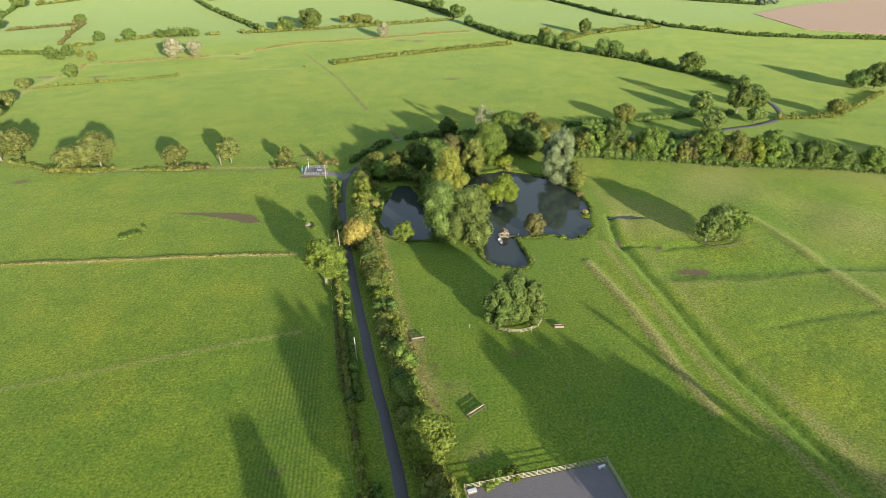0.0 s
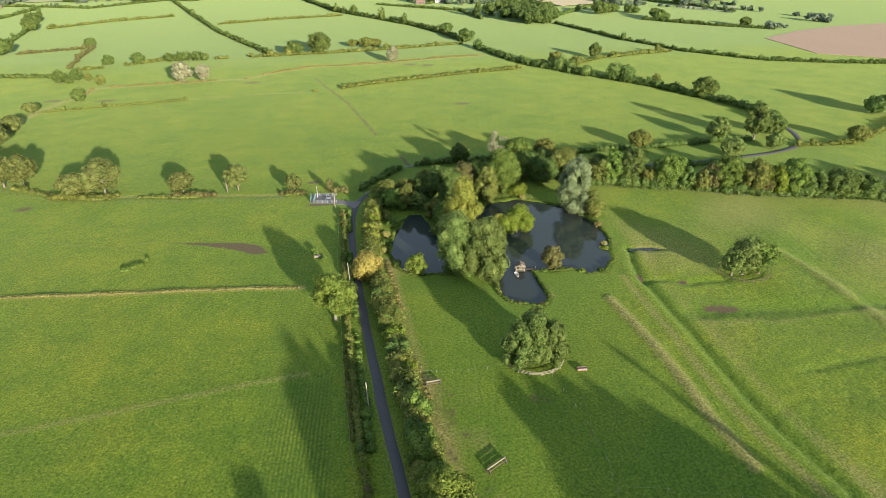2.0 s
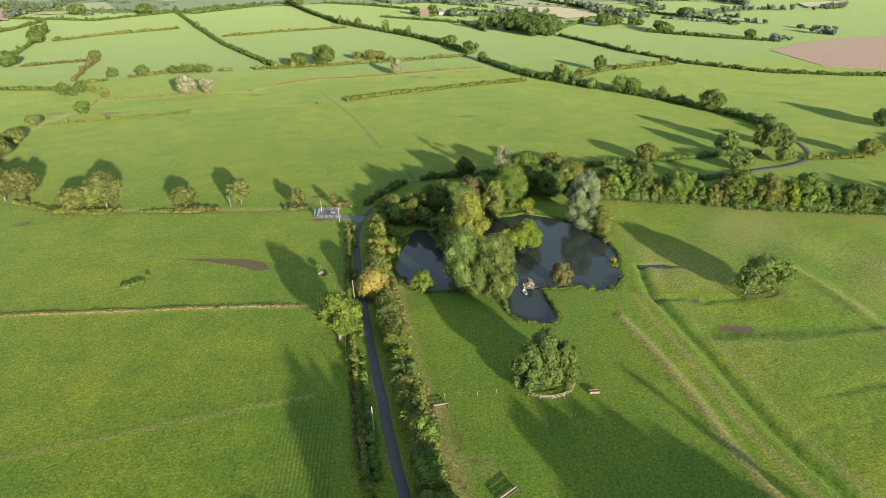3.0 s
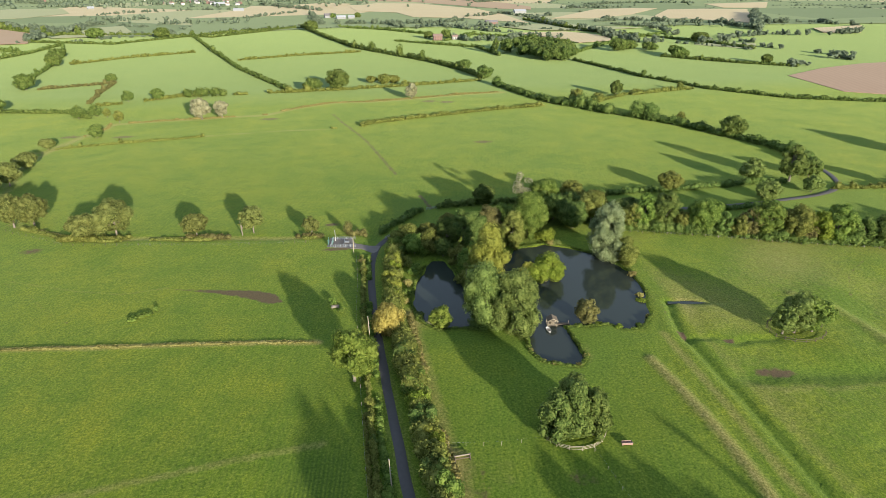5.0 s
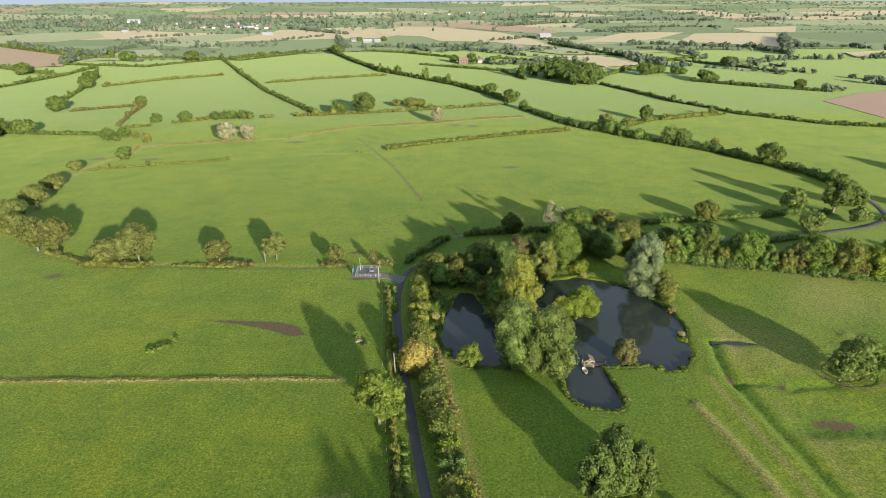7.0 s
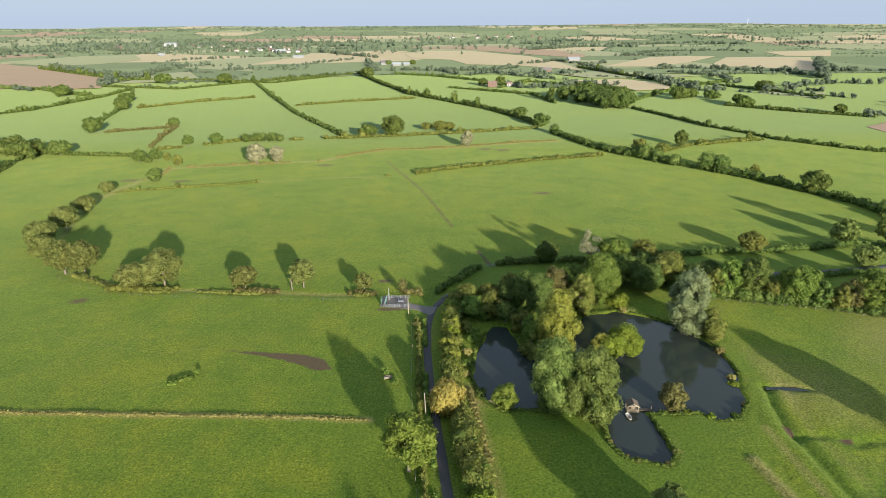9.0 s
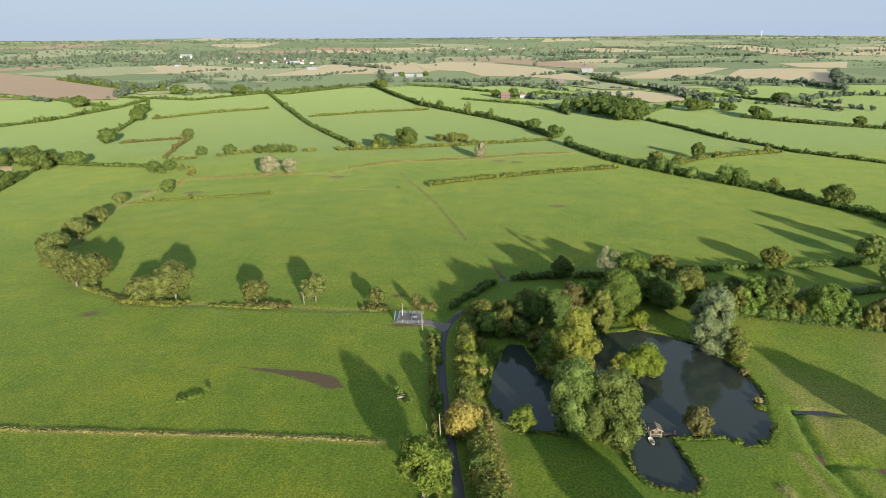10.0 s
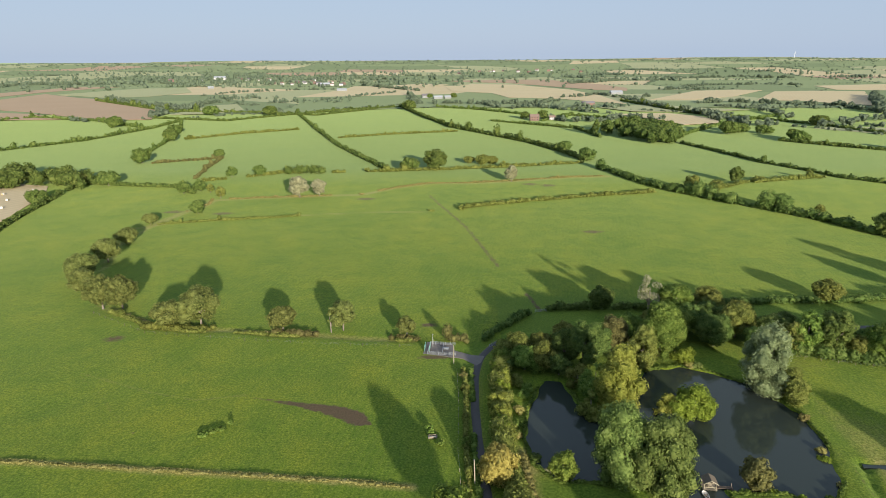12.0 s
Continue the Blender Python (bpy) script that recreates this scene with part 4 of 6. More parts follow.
# ---- shade trees south of the view, whose long shadows fall on the pasture ----
for tx, ty, h, r in ((25.5, 128.0, 16.0, 5.5), (32.0, 126.0, 17.0, 6.5), (39.0, 124.0, 17.0, 7.0), (46.0, 122.0, 17.0, 7.0), (52.0, 115.0, 17.0, 7.0), (59.0, 106.0, 16.0, 7.0), (66.0, 96.0, 16.0, 7.0), (75.0, 87.0, 16.0, 7.0), (87.0, 78.0, 15.0, 7.0), (99.0, 70.0, 15.0, 7.0), (55.0, 141.0, 21.0, 1.8), (-31.0, 106.0, 15.0, 4.6)):
    back = 5.08 * h
    tree(tx + 0.353 * back, ty - 0.936 * back, h, r, "oak", "tall tree south of the pasture", "round" if r > 5 else "tall", 0.9, group="southern trees", density=1.2)
for x, y, h in ((14.5, 55.0, 20.0), (15.0, 47.0, 23.0), (15.0, 39.0, 24.0), (14.0, 31.0, 23.0)):
    tree(x, y, h, 4.6, "green", "tall green tree in the lane hedge", "round", 0.6, group="southern trees")
hedge([(52.0, 41.0), (70.0, 30.0), (95.0, 14.0), (128.0, -8.0), (160.0, -28.0)], 8.0, 12.5, "dark", "tall dark shelter belt south of the pasture", 1.0, 0.15)

# ---- hedges along the lane ----
LANE_SHRUBS = "shrubs of the lane hedge"
rng_l = np.random.default_rng(21)
RIGHT_HEDGE = [(4.9, 235.9), (1.9, 213.4), (0.9, 194.0), (1.3, 173.1), (2.9, 155.2), (4.6, 139.9), (5.6, 126.7), (6.6, 113.1), (7.3, 101.3), (8.6, 90.8), (10.0, 80.3), (11.0, 73.4), (12.0, 60.0), (12.5, 20.0)]
hedge([(x - 0.1, y) for x, y in RIGHT_HEDGE], 6.0, 4.6, "olive", "dense olive-green mixed hedge beside the lane", 0.42, 0.3)
for k, (y, h, r, leaf) in enumerate(((233, 6.5, 3.0, "olive"), (227.5, 6.8, 3.1, "green"), (221, 5.5, 2.6, "lime"), (215, 6.2, 3.0, "yellow"), (208.5, 5.6, 2.8, "lime"), (202, 6.3, 3.0, "yellow"), (195.5, 5.6, 2.8, "yellow"), (189, 6.4, 3.1, "lime"), (183, 5.4, 2.7, "yellow"), (178, 4.6, 2.4, "olive"), (163, 6.2, 3.2, "olive"), (157, 7.0, 3.4, "dark"), (150.5, 6.2, 3.2, "olive"), (144, 7.2, 3.4, "green"), (138, 5.6, 3.0, "lime"), (132, 5.8, 3.0, "dark"), (126.5, 5.0, 2.6, "yellow"), (121, 6.0, 2.9, "olive"), (115.5, 6.2, 3.0, "dark"), (109.5, 7.2, 3.5, "green"), (103, 6.0, 3.0, "dark"), (97, 8.2, 3.9, "green"), (90.5, 6.2, 3.2, "green"), (72.5, 5.5, 3.2, "olive"), (66, 5.5, 3.2, "dark"))):
    for step, scale, kind in ((0.0, 1.0, leaf), (3.1, 0.82, ("olive", "lime", "green", "dark", "yellow")[(k * 3) % 5] if k % 3 else leaf)):
        yy = y + step
        if step and (y > 228 or 165 < yy < 175):
            continue
        x = float(np.interp(yy, [p[1] for p in RIGHT_HEDGE][::-1], [p[0] for p in RIGHT_HEDGE][::-1])) + 0.5 * math.sin(k * 2.1 + step)
        word = {"olive": "olive-green shrub", "green": "leafy green shrub", "lime": "yellow-green shrub", "yellow": "yellowing shrub", "dark": "dark green shrub"}[kind]
        tree(x - 0.2 + step * 0.2, yy, h * scale, r * 1.18 * scale, kind, word + " grown out of the lane hedge", "bush", 0.4, "shrub", LANE_SHRUBS, category="shrub")
tree(9.4, 81.6, 13.2, 6.0, "fresh", "dense rounded green tree in the lane hedge", "round", 0.4)
LEFT_HEDGE = [(-8.8, 223.2), (-8.3, 204.7), (-8.6, 182.5), (-8.0, 170.7), (-7.4, 150.5), (-6.8, 133.6), (-6.2, 119.2), (-5.4, 105.0), (-4.5, 92.9), (-3.4, 82.4), (-2.6, 75.5), (-1.0, 50.0)]
hedge(LEFT_HEDGE, 1.5, 1.5, "olive", "low overgrown hedge on the lane verge", 0.34, 0.5, gaps=0.35)
for y, h, r, leaf in ((218, 2.6, 1.5, "brown"), (211, 2.4, 1.4, "olive"), (196, 2.6, 1.3, "olive"), (184, 3.4, 1.4, "green"), (140, 3.0, 1.6, "olive"), (127, 2.6, 1.3, "dark"), (113.5, 3.0, 1.4, "olive"), (101, 3.0, 1.4, "dark"), (96.5, 3.2, 1.5, "lime"), (90.5, 2.8, 1.3, "brown"), (84.5, 3.0, 1.5, "lime"), (81, 2.4, 1.2, "yellow"), (76.5, 3.2, 1.5, "lime"), (72, 3.0, 1.4, "lime")):
    x = float(np.interp(y, [p[1] for p in LEFT_HEDGE][::-1], [p[0] for p in LEFT_HEDGE][::-1]))
    tree(x, y, h, r, leaf, "small shrub on the lane verge", "bush", 0.32, "shrub", "verge shrubs", category="shrub")
hedge([(p[0] + 2.0, p[1]) for p in LEFT_HEDGE], 2.0, 0.8, "green", "rank nettles and weeds on the lane verge", 0.32, 0.5, gaps=0.6, category="weeds")
hedge([(p[0] - 1.3, p[1]) for p in LEFT_HEDGE[3:]], 1.2, 0.7, "olive", "rank nettles and weeds along the field fence", 0.3, 0.5, gaps=0.7, category="weeds")
for x, y, h, r in ((-77.0, 188.4, 0.5, 1.7), (-75.0, 190.0, 0.6, 1.5), (-73.0, 191.0, 0.7, 1.3), (-71.4, 193.2, 1.5, 0.8), (-17.8, 190.5, 2.6, 1.4), (-14.8, 185.0, 2.0, 1.2)):
    tree(x, y, h, r, "green", "low green bramble bush on open grass", "bush", 0.34, "bush", category="bush")
for x, y in ((19.5, 73.6), (22.0, 74.5), (25.3, 74.9)):
    tree(x, y + 1.6, 0.9, 2.0, "fresh", "low green nettle clump by the arena fence", "bush", 0.3, "bush", category="bush")

# ---- reeds and tufts at the water ----
for x, y, h, r, leaf in ((8.2, 207.5, 2.6, 2.2, "green"), (9.6, 211.5, 2.6, 2.2, "green"), (6.2, 200.0, 2.4, 1.8, "reed"), (5.2, 193.5, 2.2, 1.7, "green"), (4.8, 188.5, 1.8, 1.4, "reed"), (82.8, 198.0, 2.4, 1.7, "reed"), (79.8, 184.5, 2.0, 1.6, "reed"), (78.8, 181.0, 1.8, 1.8, "lime"), (39.5, 153.0, 1.0, 0.9, "reed"), (41.5, 151.0, 1.0, 0.8, "brown"), (48.0, 149.8, 1.2, 1.0, "brown"), (51.2, 153.5, 1.3, 1.1, "reed"), (51.0, 158.0, 1.1, 0.9, "lime"), (37.2, 158.0, 1.1, 0.9, "reed"), (65.5, 166.4, 1.2, 1.4, "lime"), (72.0, 166.6, 1.2, 1.3, "green"), (77.0, 171.5, 1.0, 1.0, "reed"), (62.0, 226.0, 2.4, 2.0, "reed"), (64.5, 225.5, 2.2, 1.8, "poplar"), (11.0, 175.5, 1.8, 1.3, "pale"), (8.5, 180.0, 2.2, 1.6, "dark"), (54.0, 168.5, 1.3, 1.3, "green"), (60.5, 168.6, 1.2, 1.4, "lime")):
    tree(x, y, h, r, leaf, "clump of reeds and rank grass at the water's edge", "bush", 0.3, "reed_clump", "pond reeds", category="reeds")

hedge([(x, y) for x, y in POND] + POND[:1], 1.2, 0.5, "green", "fringe of rank grass and sedge round the pond", 0.24, 0.5, gaps=0.7, category="reeds")

# ---- dry tussocks along banks ----
for line, w, h, gaps in ((STREAM[2:], 2.2, 0.6, 0.78), (GRASS_BANK, 1.6, 0.22, 0.62), ([(p[0] + 10.6, p[1]) for p in LANE[5:12]], 1.6, 0.35, 0.8)):
    hedge(line, w, h, "reed", "dry pale grass tussocks along a bank", 0.32, 0.6, gaps=gaps, category="tussocks")

# ---- field hedges ----
for pts, w, h, leaf, size, gaps in (
    ([(110.0, 575.0), (116.6, 554.4), (132.1, 500.1), (155.9, 462.7), (178.6, 433.9), (208.5, 392.0), (220.9, 363.0), (229.2, 343.7), (231.5, 321.1), (226.7, 299.5)], 7.0, 4.6, "dark", 0.95, 0.0),
    ([(-283.4, 1102.6), (-195.4, 858.2), (-137.0, 704.2), (-101.5, 629.6), (-69.7, 563.9)], 6.0, 4.6, "oak", 1.5, 0.15),
    ([(-327.5, 762.7), (-285.1, 813.8), (-218.1, 858.9)], 5.0, 4.0, "olive", 1.7, 0.2),
    ([(-313.5, 617.0), (-339.2, 730.3), (-366.5, 833.3), (-424.1, 972.2)], 5.0, 4.4, "oak", 1.6, 0.1),
    ([(-289.7, 601.2), (-245.6, 622.3), (-235.7, 631.9), (-228.4, 571.9), (-219.7, 527.1)], 5.0, 3.4, "brown", 1.3, 0.15),
    ([(-209.2, 518.1), (-183.3, 533.7), (-155.7, 552.2), (-127.3, 552.9), (-76.0, 558.3), (-20.0, 566.0), (60.0, 585.0), (104.0, 600.0)], 4.0, 2.6, "olive", 1.1, 0.35),
    ([(-152.0, 549.0), (-135.5, 551.0), (-116.0, 552.0)], 8.0, 6.5, "oak", 1.1, 0.0),
    ([(-149.7, 772.9), (-86.1, 808.0), (-9.4, 832.5)], 5.0, 3.6, "olive", 1.7, 0.3),
    ([(-113.9, 1207.7), (-61.9, 1016.1), (-16.7, 874.9), (31.5, 793.8), (65.9, 734.1), (92.9, 667.9), (107.5, 605.1)], 8.0, 6.0, "oak", 1.6, 0.1),
    ([(-490.3, 1016.7), (-356.2, 969.5), (-275.6, 1072.0), (-208.1, 1141.9), (-103.3, 1207.2)], 6.0, 4.5, "oak", 2.0, 0.2),
    ([(233.0, 721.2), (251.7, 643.4), (260.2, 598.7), (281.9, 552.4), (289.2, 528.3), (308.5, 506.7), (334.6, 479.0), (377.8, 461.1), (460.0, 440.0)], 6.0, 4.2, "dark", 1.2, 0.2),
    ([(215.1, 509.6), (245.0, 520.0), (277.9, 529.5)], 4.0, 2.8, "olive", 1.1, 0.2),
    ([(-262.0, 350.0), (-273.9, 384.5), (-289.9, 455.2), (-302.4, 512.4), (-272.0, 503.6), (-221.3, 496.1), (-198.0, 474.0)], 4.0, 3.0, "oak", 0.95, 0.25),
    ([(-489.1, 679.6), (-444.4, 756.0), (-423.5, 878.3), (-424.1, 972.2)], 7.0, 5.0, "oak", 1.6, 0.1),
    ([(237.8, 762.6), (326.7, 872.5), (419.6, 962.4), (488.6, 1018.6)], 6.0, 4.5, "oak", 2.0, 0.3),
    ([(346.8, 736.3), (369.0, 709.4), (401.5, 676.7), (454.3, 637.8)], 6.0, 4.5, "oak", 1.8, 0.1),
    ([(378.0, 1023.5), (426.9, 978.4), (474.9, 887.2), (498.9, 790.9)], 6.0, 4.5, "oak", 2.2, 0.1),
    ([(323.3, 1319.4), (350.0, 1124.3), (386.6, 1023.2), (411.6, 962.8)], 7.0, 6.0, "oak", 2.4, 0.1),
    ([(114.0, 951.1), (169.5, 1032.9), (220.5, 986.9), (288.3, 908.6)], 6.0, 5.0, "oak", 2.2, 0.2),
    ([(40.4, 954.0), (99.4, 900.6), (145.8, 859.5), (157.3, 768.8)], 6.0, 5.0, "oak", 2.0, 0.1),
    ([(-50.6, 1204.2), (30.9, 1140.8), (107.6, 1035.7)], 6.0, 5.0, "oak", 2.3, 0.1),
    ([(-377.1, 1107.1), (-238.1, 1051.1), (-124.5, 1208.3)], 6.0, 5.0, "oak", 2.3, 0.2),
    ([(-710.7, 983.4), (-685.9, 1024.8), (-558.0, 977.4), (-493.4, 921.7), (-436.8, 882.4)], 7.0, 5.5, "oak", 2.2, 0.1),
    ([(-795.9, 1392.0), (-605.0, 1209.7), (-507.3, 1113.3), (-467.0, 1111.4), (-375.7, 1100.8)], 9.0, 8.0, "oak", 2.6, 0.0),
    ([(-750.0, 690.0), (-600.0, 720.0), (-489.1, 679.6)], 7.0, 5.0, "oak", 1.8, 0.1),
    ([(174.8, 485.6), (227.4, 524.8)], 4.0, 2.8, "olive", 1.2, 0.2),
    ([(99.0, 277.4), (138.6, 278.5), (167.5, 281.1), (198.0, 283.0)], 3.8, 2.6, "dark", 0.65, 0.0),
    ([(-1.5, 244.0), (4.0, 252.0), (8.3, 256.7), (16.8, 266.8), (18.0, 267.6)], 3.2, 3.0, "dark", 0.5, 0.0),
    ([(24.6, 269.4), (30.2, 270.7), (46.3, 271.5), (73.0, 270.0), (99.0, 276.4)], 3.2, 3.0, "dark", 0.5, 0.0),
    ([(213.3, 270.6), (243.4, 268.6), (273.8, 285.8), (304.4, 305.8)], 2.6, 2.0, "olive", 0.7, 0.2),
    ([(125.0, 250.5), (148.4, 251.9), (175.0, 254.7)], 3.0, 2.0, "dark", 0.6, 0.2),
    ([(-186.0, 394.0), (-142.5, 403.9), (-97.1, 414.4), (-78.0, 425.6), (-24.3, 424.5)], 1.9, 1.2, "olive", 0.6, 0.58),
    ([(-8.4, 428.2), (-2.9, 434.1), (62.9, 459.2), (129.2, 477.2)], 4.2, 2.4, "olive", 0.85, 0.1),
    ([(-182.1, 423.5), (-175.4, 443.1), (-177.9, 455.5), (-131.6, 463.8), (-77.8, 472.3), (-59.8, 490.8), (-31.6, 510.9), (-1.4, 510.6), (75.2, 531.9), (108.2, 538.5)], 2.0, 1.0, "reed", 0.6, 0.4),
    ([(-170.0, 301.0), (-150.1, 270.5), (-135.0, 261.5), (-122.3, 254.0), (-108.0, 249.8), (-92.7, 250.2), (-76.0, 247.2), (-59.6, 246.0), (-26.0, 243.0)], 2.0, 1.1, "olive", 0.45, 0.62),
    ([(-75.0, 249.0), (-59.6, 247.4), (-40.0, 245.5), (-24.0, 244.5)], 2.6, 1.9, "brown", 0.5, 0.45),
    ([(-124.0, 253.0), (-116.0, 251.0), (-108.0, 252.0), (-98.0, 252.5)], 3.0, 2.0, "olive", 0.5, 0.3),
    ([(-14.0, 244.0), (-8.0, 242.5), (-6.0, 241.0)], 2.6, 2.6, "brown", 0.45, 0.0),
):
    if max(p[1] for p in pts) > 620:
        w, h = w * 0.66, h * 0.75
    hedge(pts, w, h, leaf, "thick dark field hedge" if leaf == "dark" else "ragged hawthorn field hedge", size, 0.35, gaps, trees=0.06 if w > 4.5 else 0.02)


def wood(outline, n, h, r, leaf, label, size):
    """A small wood: many crowns in one mesh."""
    rng = np.random.default_rng(len(outline) * 100 + n)
    xs, ys = [p[0] for p in outline], [p[1] for p in outline]
    lobes = []
    while len(lobes) < n * 4:
        x, y = rng.uniform(min(xs), max(xs)), rng.uniform(min(ys), max(ys))
        if not inside(np.array(x), np.array(y), outline):
            continue
        hh, rr = h * rng.uniform(0.7, 1.15), r * rng.uniform(0.7, 1.2)
        for k in range(4):
            s = rr * rng.uniform(0.5, 0.8)
            lobes.append((x + rng.normal() * rr * 0.4, y + rng.normal() * rr * 0.4, rng.uniform(0.45, 0.85) * hh, s, s, s * 1.1))
    return tagged(new("wood", foliage_mesh("wood", rng, lobes, size, LEAF[leaf], 0.9, 0, 0.8)), label, "wood", kind="stuff")


wood([(172.7, 817.0), (223.8, 876.1), (256.2, 797.7), (236.5, 722.0), (198.6, 715.0), (169.8, 789.9)], 70, 13, 7, "dark", "dense dark copse in the farmland", 2.0)
wood([(-420.0, 470.0), (-350.0, 530.0), (-302.0, 515.0), (-290.0, 490.0), (-330.0, 500.0), (-390.0, 460.0)], 60, 12, 6, "oak", "dark copse at the field corner", 1.3)

# ---- the far country ----
FIELDS = [
    ("plough", [(-1045, 1442), (-1073, 1643), (-890, 1486), (-789, 1425), (-558, 1171), (-479, 991), (-531, 976), (-591, 1004), (-746, 1114), (-841, 1163)]),
    ("plough", [(-829, 1118), (-725, 1083), (-624, 996), (-729, 984)]),
    ("plough", [(-1116, 1501), (-1130, 1718), (-1064, 2000), (-1207, 2014), (-1225, 1777), (-1231, 1655)]),
    ("plough", [(-60, 2300), (150, 2380), (312, 2370), (432, 2013), (459, 1786), (425, 1658), (351, 1715), (160, 2120), (13, 2221)]),
    ("plough", [(405, 585), (470, 625), (533, 650), (638, 669), (600, 560), (452, 464), (398, 500)]),
    ("stubble", [(771, 1053), (896, 1093), (793, 968), (734, 976)]),
    ("olive", [(-1027, 1617), (-947, 1893), (-819, 1911), (-707, 1683), (-739, 1532), (-820, 1481)]),
    ("olive", [(-484, 1062), (-486, 1156), (-482, 1254), (-447, 1280), (-390, 1151), (-415, 1078)]),
    ("olive", [(243, 1164), (354, 1232), (409, 1155), (486, 1107), (378, 1071), (282, 1086)]),
    ("olive", [(447, 850), (499, 791), (540, 853), (489, 873)]),
    ("stubble", [(-367.6, 513.0), (-322.4, 502.0), (-305.4, 472.8), (-282.8, 396.7), (-300.0, 360.0), (-420.0, 400.0), (-420.0, 470.0)]),
    ("stubble", [(-40, 1865), (38, 2058), (169, 2007), (292, 1720), (316, 1492), (312, 1235), (272, 1293), (204, 1392), (104, 1433), (76, 1595), (-22, 1673)]),
    ("stubble", [(388, 1346), (591, 1643), (707, 1682), (764, 1652), (599, 1433), (478, 1340)]),
    ("stubble", [(601, 1332), (769, 1604), (873, 1618), (976, 1586), (847, 1363), (744, 1160), (709, 1212), (672, 1297)]),
    ("stubble", [(233, 1039), (327, 1054), (360, 998), (362, 912), (295, 887), (280, 960)]),
    ("stubble", [(-216, 1979), (-118, 2114), (-34, 2029), (-88, 1840)]),
    ("stubble", [(1250, 1921), (1001, 1850), (952, 1660), (1054, 1626)]),
]
# rows of trees and hedges between the far fields: line, height, share of the length that is grown
TREE_ROWS = [
    ([(-810, 1462), (-685, 1323), (-601, 1235), (-561, 1207), (-491, 1145), (-511, 1298), (-491, 1372)], 11, 0.9),
    ([(-490, 1017), (-517, 1135), (-522, 1205)], 13, 0.9), ([(-608, 988), (-566, 962), (-518, 952), (-491, 1000)], 7, 0.8),
    ([(-310, 2024), (-202, 1851), (-112, 1705)], 11, 1.0), ([(-125, 1567), (-92, 1273), (-20, 1282), (46, 1251), (146, 1272), (199, 1327)], 10, 1.0),
    ([(45, 1237), (81, 1149), (124, 1220), (170, 1145), (235, 1049)], 9, 0.8), ([(122, 1008), (145, 942), (193, 940), (246, 986), (293, 952)], 10, 0.9),
    ([(343, 1349), (342, 1195), (365, 1113), (383, 1014), (389, 948), (379, 891)], 11, 0.85), ([(446, 1254), (531, 1277), (571, 1246), (603, 1205), (675, 1188), (667, 1097), (663, 1038)], 11, 0.9),
    ([(257, 1140), (336, 1083), (424, 1049)], 4, 0.9), ([(450, 868), (493, 880), (519, 886), (544, 859)], 10, 0.8), ([(431, 875), (474, 825), (492, 781)], 3, 1.0),
    ([(375, 1015), (367, 934), (381, 877), (416, 889)], 12, 0.9), ([(907, 1447), (766, 1221), (675, 1057)], 14, 1.0), ([(215, 1425), (271, 1458), (325, 1532), (351, 1381), (418, 1447)], 9, 0.7),
    ([(-422, 1005), (-388, 1058), (-357, 1076), (-302, 1083), (-280, 1072)], 4.5, 0.8), ([(-264, 1123), (-222, 1165), (-165, 1198), (-107, 1260)], 4, 0.85),
    ([(-458, 1280), (-403, 1250), (-386, 1305), (-331, 1362), (-270, 1424), (-223, 1534), (-166, 1637)], 7, 0.7), ([(-384, 1129), (-334, 1126), (-288, 1103)], 9, 0.6),
    ([(-626, 1524), (-605, 1651), (-538, 1718), (-432, 1787), (-320, 1777)], 8, 0.6), ([(-1483, 2042), (-1442, 2146), (-1317, 2133), (-1199, 2198), (-1073, 2266), (-895, 2087)], 12, 0.9),
    ([(365, 716), (408, 674)], 3.5, 0.9), ([(480, 861), (521, 821), (541, 770), (574, 701)], 6, 0.8), ([(479, 905), (553, 928), (635, 970), (692, 945), (793, 968)], 10, 0.85),
    ([(865, 1382), (769, 1174), (861, 1175), (887, 1083)], 11, 0.9), ([(440, 641), (472, 653)], 9, 1.0), ([(537, 700), (549, 671)], 11, 1.0), ([(448, 1205), (505, 1134), (482, 981)], 9, 0.8),
    ([(-601, 2493), (-486, 2588), (-346, 2567), (-238, 2393)], 12, 1.0), ([(329, 2025), (572, 2285), (811, 2402), (1050, 2476), (1196, 2346)], 12, 0.9), ([(538, 1698), (724, 1912), (911, 1959), (987, 1883)], 10, 0.8),
]
for leafk, pts in FIELDS:
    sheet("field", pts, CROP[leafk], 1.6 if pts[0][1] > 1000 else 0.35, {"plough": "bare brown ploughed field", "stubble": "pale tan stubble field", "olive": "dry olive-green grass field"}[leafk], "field")


